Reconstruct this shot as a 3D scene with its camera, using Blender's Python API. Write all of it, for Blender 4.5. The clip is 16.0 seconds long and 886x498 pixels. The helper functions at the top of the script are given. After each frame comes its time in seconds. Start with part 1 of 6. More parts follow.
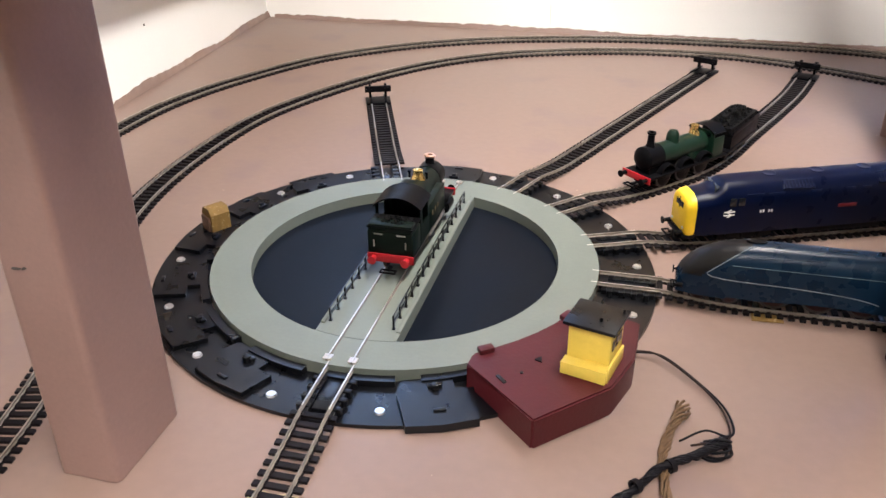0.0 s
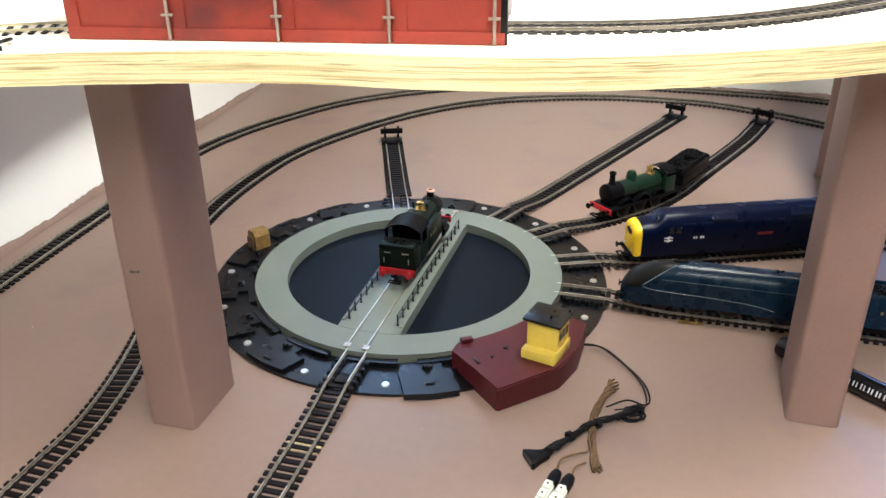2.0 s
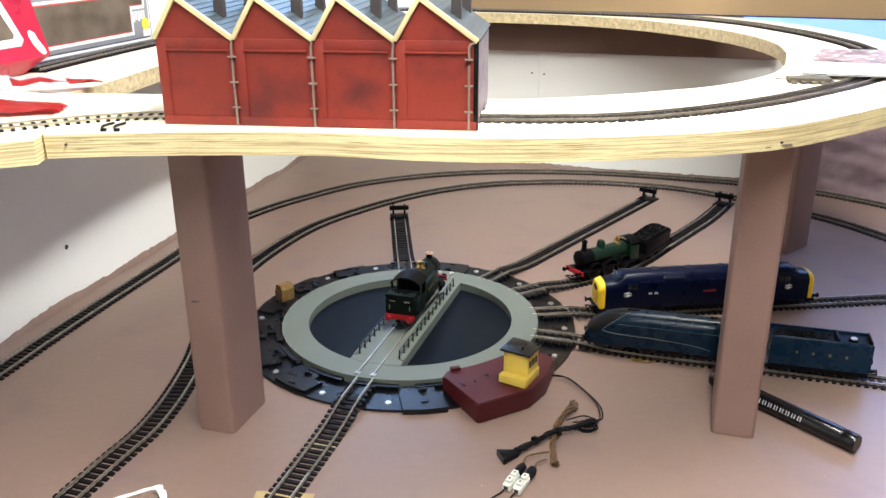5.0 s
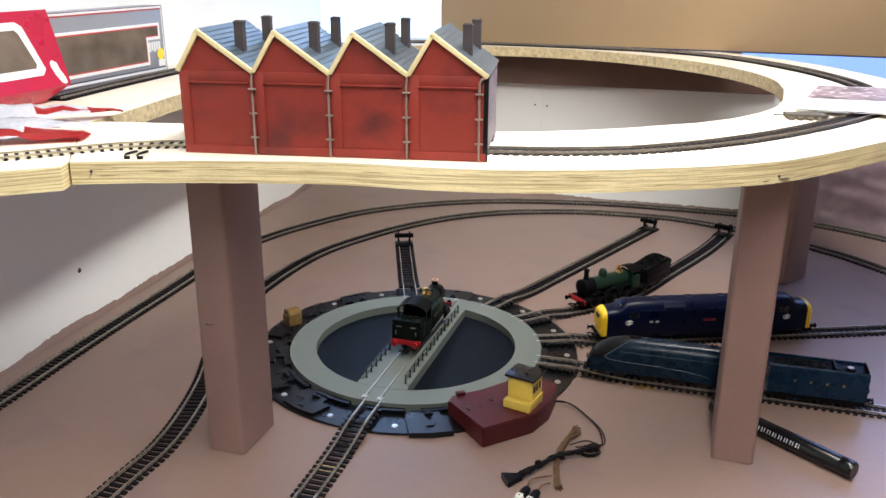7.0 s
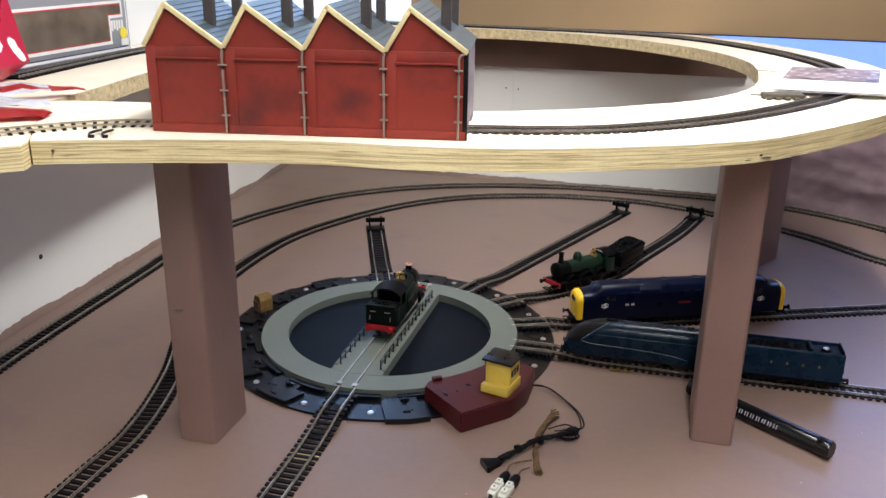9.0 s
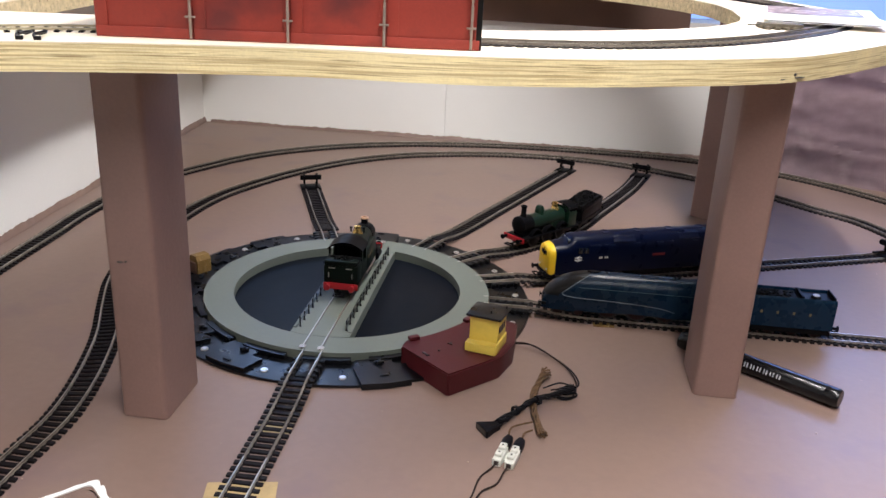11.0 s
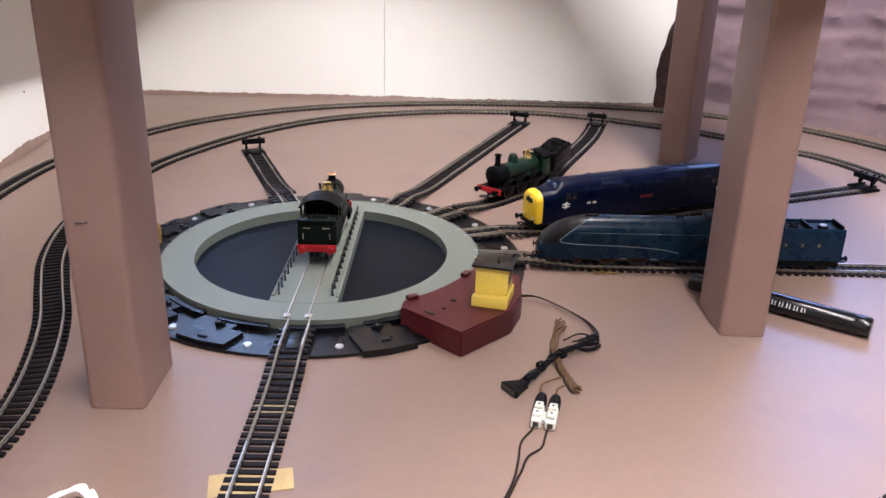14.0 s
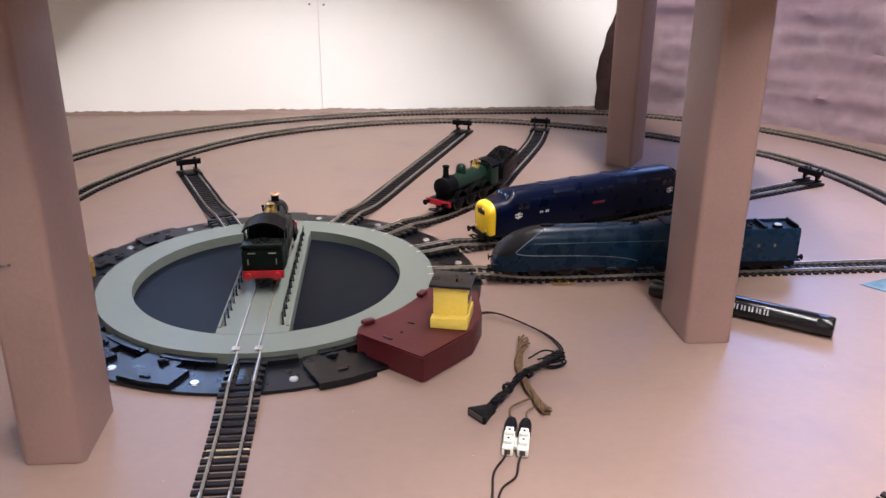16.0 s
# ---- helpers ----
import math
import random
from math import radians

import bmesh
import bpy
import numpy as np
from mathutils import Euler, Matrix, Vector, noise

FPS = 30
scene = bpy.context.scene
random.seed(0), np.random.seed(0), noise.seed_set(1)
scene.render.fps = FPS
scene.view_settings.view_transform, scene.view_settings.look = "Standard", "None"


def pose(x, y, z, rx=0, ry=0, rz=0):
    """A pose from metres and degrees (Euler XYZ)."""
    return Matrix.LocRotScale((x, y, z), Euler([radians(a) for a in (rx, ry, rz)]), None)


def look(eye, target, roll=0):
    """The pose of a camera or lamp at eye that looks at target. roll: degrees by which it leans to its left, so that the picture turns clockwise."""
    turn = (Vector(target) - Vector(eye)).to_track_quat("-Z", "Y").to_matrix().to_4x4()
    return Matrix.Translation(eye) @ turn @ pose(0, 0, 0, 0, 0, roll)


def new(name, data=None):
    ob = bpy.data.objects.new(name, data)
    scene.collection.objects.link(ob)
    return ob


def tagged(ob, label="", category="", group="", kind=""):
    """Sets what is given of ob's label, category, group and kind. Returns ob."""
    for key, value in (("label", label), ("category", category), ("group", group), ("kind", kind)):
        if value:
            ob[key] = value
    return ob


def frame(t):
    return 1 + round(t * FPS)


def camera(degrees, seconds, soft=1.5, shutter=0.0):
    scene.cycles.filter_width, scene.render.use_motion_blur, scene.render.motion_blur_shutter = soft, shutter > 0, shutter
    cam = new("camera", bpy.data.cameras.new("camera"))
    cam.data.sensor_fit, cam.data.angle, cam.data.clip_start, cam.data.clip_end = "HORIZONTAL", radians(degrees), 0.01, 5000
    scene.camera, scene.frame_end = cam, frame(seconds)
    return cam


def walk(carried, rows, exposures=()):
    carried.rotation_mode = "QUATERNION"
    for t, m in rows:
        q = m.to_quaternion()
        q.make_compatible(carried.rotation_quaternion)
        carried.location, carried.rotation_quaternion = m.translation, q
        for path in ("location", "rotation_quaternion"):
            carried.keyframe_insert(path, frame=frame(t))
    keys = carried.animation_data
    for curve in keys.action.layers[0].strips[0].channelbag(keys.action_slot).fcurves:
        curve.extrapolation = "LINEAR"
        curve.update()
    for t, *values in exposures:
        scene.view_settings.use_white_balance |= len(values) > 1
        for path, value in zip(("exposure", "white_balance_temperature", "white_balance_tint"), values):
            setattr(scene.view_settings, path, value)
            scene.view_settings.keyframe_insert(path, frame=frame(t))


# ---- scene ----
cam = camera(55.67, 16.0)
PATH = [
    (0, (0.01792, 0.04178, 0.33631), (-0.43682, 1.73718, -0.62225), -0.61),
    (0.5, (0.01974, 0.02989, 0.35444), (-0.43909, 1.72657, -0.59990), -0.81),
    (1, (0.02962, 0.01094, 0.36061), (-0.43341, 1.69929, -0.60639), -0.81),
    (1.5, (0.05393, -0.03634, 0.39055), (-0.42949, 1.66150, -0.54946), -0.78),
    (2, (0.07954, -0.10380, 0.41202), (-0.42302, 1.60674, -0.49433), -0.65),
    (2.5, (0.09763, -0.17028, 0.42448), (-0.45239, 1.53766, -0.45895), -0.98),
    (3, (0.11591, -0.20989, 0.42971), (-0.44559, 1.50508, -0.43260), -1.18),
    (3.5, (0.13008, -0.23148, 0.42637), (-0.43957, 1.48669, -0.42415), -1.39),
    (4, (0.13208, -0.24485, 0.43095), (-0.44539, 1.47480, -0.41128), -1.10),
    (4.5, (0.13586, -0.25195, 0.43842), (-0.43939, 1.48269, -0.37404), -1.00),
    (5, (0.14303, -0.26332, 0.44520), (-0.40509, 1.52511, -0.26267), -0.27),
    (7.5, (0.14064, -0.28699, 0.45218), (-0.41266, 1.52365, -0.19235), 0.38),
    (8, (0.13829, -0.28628, 0.45120), (-0.41204, 1.52523, -0.19345), 0.43),
    (8.5, (0.13706, -0.28266, 0.45027), (-0.39533, 1.53367, -0.19587), 0.61),
    (9, (0.12845, -0.27552, 0.44239), (-0.34447, 1.54753, -0.23054), 0.83),
    (9.5, (0.09804, -0.26468, 0.42613), (-0.29824, 1.56216, -0.28494), 1.09),
    (12, (0.00603, -0.19537, 0.35554), (-0.14467, 1.66988, -0.35024), 2.60),
    (12.5, (-0.00914, -0.18710, 0.34906), (-0.14247, 1.67217, -0.37575), 1.51),
    (13, (-0.01854, -0.17424, 0.34508), (-0.08824, 1.69059, -0.37432), 1.08),
    (13.5, (-0.02758, -0.16446, 0.33312), (-0.04269, 1.69821, -0.39505), 1.38),
    (14, (-0.04622, -0.15983, 0.32057), (-0.04493, 1.69652, -0.42371), 1.55),
    (14.5, (-0.04649, -0.14598, 0.32215), (0.01897, 1.70924, -0.42206), 0.99),
    (15, (-0.05362, -0.14121, 0.31822), (0.03140, 1.71373, -0.42473), 1.10),
    (15.5, (-0.05385, -0.13371, 0.31710), (0.06831, 1.71441, -0.43758), 0.47),
    (16, (-0.05600, -0.12777, 0.31875), (0.08362, 1.72988, -0.40901), 0.27),
]
walk(cam, [(t, look(eye, target, roll)) for t, eye, target, roll in PATH],
     exposures=[(0, 0.0, 6300, 12), (1.5, -0.2, 6200, 6), (3.0, -0.3, 5980, -1), (5.2, -0.5, 6060, 6), (7.5, -0.98, 6060, 9), (9.7, -1.1, 6000, 10), (12, -0.62, 6100, 14), (16, -0.3, 6060, 16)])


# ---- world and light ----
world = bpy.data.worlds.new("world")
scene.world = world
world.use_nodes = True
sky = world.node_tree.nodes.new("ShaderNodeTexSky")
sky.sky_type = "NISHITA"
sky.sun_disc = False
sky.sun_elevation = radians(35)
sky.sun_rotation = radians(120)
world.node_tree.links.new(sky.outputs[0], world.node_tree.nodes["Background"].inputs[0])
world.node_tree.nodes["Background"].inputs[1].default_value = 0.12

ROOM_X0, ROOM_X1, ROOM_Y0, ROOM_Y1 = -0.62, 1.32, -2.0, 1.37
FLOOR_Z, CEIL_Z = -0.92, 1.20
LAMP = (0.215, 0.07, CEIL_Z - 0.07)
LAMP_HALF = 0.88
WX0, WX1, WZ0, WZ1 = 0.205, 0.90, 0.245, 0.90
VX0, VX1, VZ0, VZ1 = -0.700, -0.20, 0.300, 0.95


def area_lamp(name, m, sx, sy, watts, colour):
    d = bpy.data.lights.new(name, "AREA")
    d.shape, d.size, d.size_y, d.energy, d.color = "RECTANGLE", sx, sy, watts, colour
    ob = new(name, d)
    ob.matrix_world = m
    return ob


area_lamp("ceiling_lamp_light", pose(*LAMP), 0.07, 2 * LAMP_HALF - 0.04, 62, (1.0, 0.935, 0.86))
# daylight in the window of the back wall, over the rock face
window_light = area_lamp("window_light", look((0.69, ROOM_Y1 - 0.02, 0.66), (0.33, 0.45, 0.0)), 0.38, 0.40, 3.0, (0.30, 0.47, 1.0))
window_light.data.spread = radians(115)
# and in the second window, beside the brown board
side_window_light = area_lamp("side_window_light", look((-0.43, ROOM_Y1 + 0.02, (VZ0 + VZ1) / 2), (-0.43, 0, (VZ0 + VZ1) / 2)), 0.42, VZ1 - VZ0 - 0.08, 3.0, (0.20, 0.42, 1.0))


# ---- materials ----
def mat(name, colour, rough=0.5, metal=0.0, var=0.12, scale=40.0, bump=0.0, bump_scale=300.0, fine=400.0, spec=0.5, coat=0.0, wear=None, wear_amount=0.0, per_piece=0.0):
    m = bpy.data.materials.new(name)
    m.use_nodes = True
    nt = m.node_tree
    b = nt.nodes["Principled BSDF"]
    b.inputs["Roughness"].default_value = rough
    b.inputs["Metallic"].default_value = metal
    b.inputs["Specular IOR Level"].default_value = spec
    b.inputs["Coat Weight"].default_value = coat
    co = nt.nodes.new("ShaderNodeTexCoord")

    def tex(sc, detail=4.0):
        n = nt.nodes.new("ShaderNodeTexNoise")
        n.inputs["Scale"].default_value = sc
        n.inputs["Detail"].default_value = detail
        nt.links.new(co.outputs["Object"], n.inputs["Vector"])
        return n

    n1, n2 = tex(scale), tex(fine, 2.0)
    add = nt.nodes.new("ShaderNodeMath")
    add.operation = "MULTIPLY_ADD"
    nt.links.new(n2.outputs[0], add.inputs[0])
    add.inputs[1].default_value = 0.4
    nt.links.new(n1.outputs[0], add.inputs[2])
    ramp = nt.nodes.new("ShaderNodeMapRange")
    ramp.inputs["From Min"].default_value, ramp.inputs["From Max"].default_value = 0.45, 0.95
    ramp.inputs["To Min"].default_value, ramp.inputs["To Max"].default_value = 1 - var, 1 + var
    nt.links.new(add.outputs[0], ramp.inputs[0])
    mul = nt.nodes.new("ShaderNodeVectorMath")
    mul.operation = "SCALE"
    mul.inputs[0].default_value = colour[:3]
    nt.links.new(ramp.outputs[0], mul.inputs["Scale"])
    out = mul.outputs[0]
    if per_piece:
        info = nt.nodes.new("ShaderNodeObjectInfo")
        pr = nt.nodes.new("ShaderNodeMapRange")
        pr.inputs["To Min"].default_value, pr.inputs["To Max"].default_value = 1 - per_piece, 1 + per_piece
        nt.links.new(info.outputs["Random"], pr.inputs[0])
        mp = nt.nodes.new("ShaderNodeVectorMath")
        mp.operation = "SCALE"
        nt.links.new(out, mp.inputs[0])
        nt.links.new(pr.outputs[0], mp.inputs["Scale"])
        out = mp.outputs[0]
    if wear:
        n3 = tex(scale * 2.3, 6.0)
        wr = nt.nodes.new("ShaderNodeMapRange")
        wr.inputs["From Min"].default_value, wr.inputs["From Max"].default_value = 0.62 - 0.2 * wear_amount, 0.72
        nt.links.new(n3.outputs[0], wr.inputs[0])
        mx = nt.nodes.new("ShaderNodeMix")
        mx.data_type = "RGBA"
        nt.links.new(wr.outputs[0], mx.inputs["Factor"])
        nt.links.new(out, mx.inputs["A"])
        mx.inputs["B"].default_value = (*wear, 1)
        out = mx.outputs["Result"]
    nt.links.new(out, b.inputs["Base Color"])
    rr = nt.nodes.new("ShaderNodeMapRange")
    rr.inputs["To Min"].default_value, rr.inputs["To Max"].default_value = max(0.02, rough - 0.1), min(1, rough + 0.1)
    nt.links.new(n1.outputs[0], rr.inputs[0])
    nt.links.new(rr.outputs[0], b.inputs["Roughness"])
    if bump:
        n4 = tex(bump_scale, 5.0)
        bp = nt.nodes.new("ShaderNodeBump")
        bp.inputs["Strength"].default_value = bump
        bp.inputs["Distance"].default_value = 0.001
        nt.links.new(n4.outputs[0], bp.inputs["Height"])
        nt.links.new(bp.outputs[0], b.inputs["Normal"])
    return m


def ply_edge_mat():
    m = mat("plywood_edge", (0.84, 0.73, 0.42), 0.7, var=0.12, scale=25, bump=0.3, bump_scale=500)
    nt = m.node_tree
    b = nt.nodes["Principled BSDF"]
    src = b.inputs["Base Color"].links[0].from_socket
    co = nt.nodes.new("ShaderNodeTexCoord")
    mp = nt.nodes.new("ShaderNodeMapping")
    mp.inputs["Scale"].default_value = (8, 8, 900)
    nt.links.new(co.outputs["Object"], mp.inputs[0])
    n = nt.nodes.new("ShaderNodeTexNoise")
    n.inputs["Scale"].default_value, n.inputs["Detail"].default_value = 1.0, 4
    nt.links.new(mp.outputs[0], n.inputs["Vector"])
    r = nt.nodes.new("ShaderNodeMapRange")
    r.inputs["From Min"].default_value, r.inputs["From Max"].default_value = 0.47, 0.62
    nt.links.new(n.outputs[0], r.inputs[0])
    mx = nt.nodes.new("ShaderNodeMix")
    mx.data_type = "RGBA"
    nt.links.new(r.outputs[0], mx.inputs["Factor"])
    nt.links.new(src, mx.inputs["A"])
    mx.inputs["B"].default_value = (0.56, 0.43, 0.21, 1)
    mp2 = nt.nodes.new("ShaderNodeMapping")
    mp2.inputs["Scale"].default_value = (26, 26, 980)
    nt.links.new(co.outputs["Object"], mp2.inputs[0])
    n2 = nt.nodes.new("ShaderNodeTexNoise")
    n2.inputs["Scale"].default_value, n2.inputs["Detail"].default_value = 1.0, 5
    nt.links.new(mp2.outputs[0], n2.inputs["Vector"])
    r2 = nt.nodes.new("ShaderNodeMapRange")
    r2.inputs["From Min"].default_value, r2.inputs["From Max"].default_value = 0.56, 0.72
    nt.links.new(n2.outputs[0], r2.inputs[0])
    mx2 = nt.nodes.new("ShaderNodeMix")
    mx2.data_type = "RGBA"
    nt.links.new(r2.outputs[0], mx2.inputs["Factor"])
    nt.links.new(mx.outputs["Result"], mx2.inputs["A"])
    mx2.inputs["B"].default_value = (0.33, 0.23, 0.10, 1)
    nt.links.new(mx2.outputs["Result"], b.inputs["Base Color"])
    return m


def glass_mat(name, colour, rough=0.05):
    m = bpy.data.materials.new(name)
    m.use_nodes = True
    b = m.node_tree.nodes["Principled BSDF"]
    b.inputs["Base Color"].default_value = (*colour, 1)
    b.inputs["Transmission Weight"].default_value = 1.0
    b.inputs["Roughness"].default_value = rough
    b.inputs["IOR"].default_value = 1.35
    return m


def glow_mat(name, colour, strength):
    m = bpy.data.materials.new(name)
    m.use_nodes = True
    b = m.node_tree.nodes["Principled BSDF"]
    b.inputs["Base Color"].default_value = (*colour, 1)
    b.inputs["Emission Color"].default_value = (*colour, 1)
    b.inputs["Emission Strength"].default_value = strength
    return m


BOARD = mat("baseboard_paint", (0.226, 0.154, 0.126), 0.42, var=0.09, scale=6, bump=0.06, bump_scale=160, fine=120, wear=(0.196, 0.134, 0.124), wear_amount=0.3)
POST = mat("post_paint", (0.226, 0.140, 0.119), 0.5, var=0.10, scale=14, bump=0.25, bump_scale=220)
WALL = mat("wall_white", (0.90, 0.90, 0.87), 0.6, var=0.03, scale=5, bump=0.1, bump_scale=90)
# Unseen room surfaces, toned down to cut the light they bounce back.
CEIL = mat("dull_unseen_ceiling", (0.42, 0.40, 0.36), 0.8, var=0.03, scale=4)
ROOMWALL = mat("dull_unseen_wall", (0.30, 0.27, 0.23), 0.8, var=0.05, scale=4)
CARPET = mat("room_floor", (0.10, 0.08, 0.07), 0.9, var=0.2, scale=60, bump=0.5, bump_scale=600)
BLACKP = mat("black_plastic", (0.0028, 0.0032, 0.0046), 0.30, spec=0.36, var=0.25, scale=70, bump=0.012, bump_scale=500)
GREYP = mat("grey_plastic", (0.1376, 0.1576, 0.1360), 0.48, var=0.08, scale=30, bump=0.1, bump_scale=400, wear=(0.142, 0.160, 0.140), wear_amount=0.1)
WELL = mat("well_floor_grey", (0.0048, 0.0068, 0.0112), 0.40, spec=0.06, var=0.18, scale=20, bump=0.02, bump_scale=300)
MAROON = mat("maroon_plastic", (0.0648, 0.0084, 0.0117), 0.42, spec=0.3, var=0.12, scale=40, bump=0.1, bump_scale=400)
YELLOW = mat("yellow_plastic", (0.7200, 0.5400, 0.0900), 0.45, var=0.08, scale=60)
STEEL = mat("nickel_rail", (0.58, 0.54, 0.49), 0.40, 0.95, var=0.3, scale=60, fine=900)
RAILSIDE = mat("dull_rail_side", (0.20, 0.175, 0.145), 0.5, 0.4, var=0.3, scale=60, fine=900)
# Rail side with the pale deck's reflection put into its colour.
LITRAIL = mat("deck_lit_rail_side", (0.46, 0.41, 0.28), 0.5, 0.5, var=0.3, scale=60, fine=900)
SCREW = mat("zinc_screw", (0.72, 0.73, 0.75), 0.3, 0.9, var=0.15, scale=300)
SLEEPER = mat("sleeper_plastic", (0.0072, 0.0054, 0.0063), 0.5, spec=0.15, var=0.25, scale=120, per_piece=0.25)
GLOSSSLEEPER = mat("shiny_sleeper_plastic", (0.0072, 0.0060, 0.0070), 0.32, spec=0.5, var=0.25, scale=120, per_piece=0.25)
BRASS = mat("brass", (0.78, 0.55, 0.20), 0.25, 0.95, var=0.1, scale=200)
COPPER = mat("copper", (0.74, 0.46, 0.30), 0.3, 0.95, var=0.1, scale=200)
GREEN = mat("green_loco_paint", (0.0032, 0.0075, 0.0052), 0.40, spec=0.14, var=0.15, scale=90)
GREEN2 = mat("bright_green_loco_paint", (0.0032, 0.0155, 0.0085), 0.36, spec=0.3, var=0.15, scale=90)
BLACKL = mat("black_loco_paint", (0.0024, 0.0024, 0.0032), 0.45, spec=0.08, var=0.2, scale=120)
RED = mat("red_buffer_beam", (0.38, 0.009, 0.016), 0.42, var=0.1, scale=150)
PLATE = mat("dull_red_plate", (0.15, 0.008, 0.013), 0.45, var=0.1, scale=150)
COAL = mat("coal", (0.0030, 0.0030, 0.0034), 0.6, spec=0.1, var=0.4, scale=300, bump=0.5, bump_scale=700)
NAVY = mat("rail_blue_paint", (0.0010, 0.0034, 0.0188), 0.30, spec=0.14, var=0.12, scale=70)
NAVYTOP = mat("rail_blue_roof", (0.0020, 0.0056, 0.0272), 0.36, spec=0.25, var=0.2, scale=60)
WARN = mat("warning_yellow", (0.86, 0.56, 0.015), 0.4, var=0.06, scale=90)
GARTER = mat("garter_blue_paint", (0.0026, 0.0140, 0.0330), 0.28, spec=0.20, var=0.12, scale=60)
CHAR = mat("charcoal_paint", (0.006, 0.0055, 0.006), 0.42, spec=0.18, var=0.2, scale=80)
WHITEP = mat("white_print", (0.8, 0.8, 0.78), 0.5, var=0.04, scale=100)
GOLD = mat("gold_print", (0.15, 0.112, 0.050), 0.45, var=0.1, scale=100)
TYRE = mat("dark_tyre", (0.045, 0.042, 0.04), 0.45, 0.7, var=0.2, scale=100)
MAROONW = mat("wheel_maroon", (0.026, 0.007, 0.007), 0.45, spec=0.2, var=0.2, scale=100)
DARKGLASS = mat("dark_window", (0.01, 0.012, 0.016), 0.12, var=0.1, scale=50)
PLYTOP = mat("plywood_top", (0.84, 0.75, 0.60), 0.6, var=0.08, scale=12, bump=0.15, bump_scale=250)
PLYEDGE = ply_edge_mat()
CHIP = mat("chipboard_edge", (0.60, 0.485, 0.28), 0.85, var=0.3, scale=150, bump=0.6, bump_scale=500, wear=(0.24, 0.16, 0.09), wear_amount=0.10)
BRICKRED = mat("red_brick_card", (0.225, 0.0225, 0.0120), 0.6, var=0.16, scale=9, fine=600, wear=(0.105, 0.012, 0.011), wear_amount=0.55)
# Bluish window light on the factory's end is part of this brick colour.
BRICKDK = mat("plum_brick_daylit", (0.20, 0.165, 0.19), 0.6, var=0.3, scale=60, wear=(0.06, 0.045, 0.06), wear_amount=0.3)
CREAM = mat("cream_bargeboard", (0.74, 0.62, 0.34), 0.55, var=0.08, scale=80)
SLATE = mat("slate_roof", (0.050, 0.070, 0.088), 0.36, var=0.35, scale=130, per_piece=0.25)
PIPE = mat("drainpipe_grey", (0.24, 0.19, 0.16), 0.5, var=0.15, scale=150)
CHIMNEY = mat("chimney_grey", (0.055, 0.045, 0.045), 0.6, var=0.2, scale=150)
BROWNBD = mat("brown_hardboard", (0.3570, 0.2507, 0.1403), 0.55, var=0.06, scale=6, bump=0.1, bump_scale=300)
BATTEN = mat("brown_batten", (0.14, 0.080, 0.058), 0.6, var=0.15, scale=14)
# The daylight's lavender cast on the rock is mixed into this colour.
ROCK = mat("rock_paint_daylit", (0.34, 0.245, 0.275), 0.75, var=0.20, scale=9, bump=0.5, bump_scale=60, fine=60, wear=(0.40, 0.31, 0.33), wear_amount=0.2)
# Shade on the rock's unlit left side, put in as dark brown.
ROCKSHADE = mat("shaded_rock_edge", (0.085, 0.052, 0.048), 0.85, spec=0.1, var=0.3, scale=40, bump=0.5, bump_scale=120)
TAN = mat("tan_wire", (0.125, 0.075, 0.040), 0.6, spec=0.2, var=0.3, scale=150)
BLACKW = mat("black_wire", (0.0045, 0.0042, 0.0060), 0.5, spec=0.15, var=0.2, scale=150)
BROWNW = mat("brown_wire", (0.020, 0.012, 0.010), 0.5, spec=0.15, var=0.25, scale=150)
NYLON = mat("white_nylon", (0.62, 0.63, 0.57), 0.45, var=0.08, scale=120)
KHAKI = mat("khaki_block", (0.19, 0.115, 0.035), 0.6, spec=0.2, var=0.2, scale=120, wear=(0.40, 0.31, 0.17), wear_amount=0.1)
TAPE = mat("masking_tape", (0.42, 0.31, 0.15), 0.65, var=0.15, scale=60)
REDBOX = mat("red_carton", (0.44, 0.006, 0.040), 0.3, var=0.08, scale=20)
WHITECARD = mat("white_card", (0.82, 0.82, 0.82), 0.45, var=0.03, scale=20)
GREYCARD = mat("grey_carton", (0.26, 0.27, 0.30), 0.4, var=0.05, scale=20)
NAVYCARD = mat("navy_card", (0.03, 0.03, 0.08), 0.4, var=0.05, scale=20)
FILM = mat("carton_window_film", (0.13, 0.105, 0.085), 0.12, var=0.5, scale=14, fine=30, coat=0.5)
REDCARD = mat("red_print", (0.50, 0.03, 0.03), 0.4, var=0.1, scale=60)
YELLOWCARD = mat("yellow_print", (0.85, 0.72, 0.05), 0.4, var=0.05, scale=60)
BAG = mat("milky_plastic_bag", (0.78, 0.79, 0.86), 0.20, var=0.2, scale=30, bump=0.7, bump_scale=45)
CLEAR = glass_mat("clear_plastic", (0.97, 0.97, 0.97))
PEN = mat("black_pen_barrel", (0.003, 0.003, 0.004), 0.23, spec=0.35, var=0.1, scale=60)
LINING = mat("pale_lining", (0.12, 0.15, 0.17), 0.45, var=0.2, scale=60)
DIMRAIL = mat("dull_handrail", (0.05, 0.09, 0.10), 0.4, var=0.2, scale=60)
SILVERP = mat("silver_print", (0.36, 0.36, 0.38), 0.4, var=0.1, scale=100)
PAPERPIC = mat("printed_picture", (0.20, 0.14, 0.15), 0.45, var=0.9, scale=45, fine=110, wear=(0.72, 0.68, 0.70), wear_amount=0.45)
SKYGLOW = glow_mat("outdoor_sky", (0.36, 0.53, 1.0), 1.25)
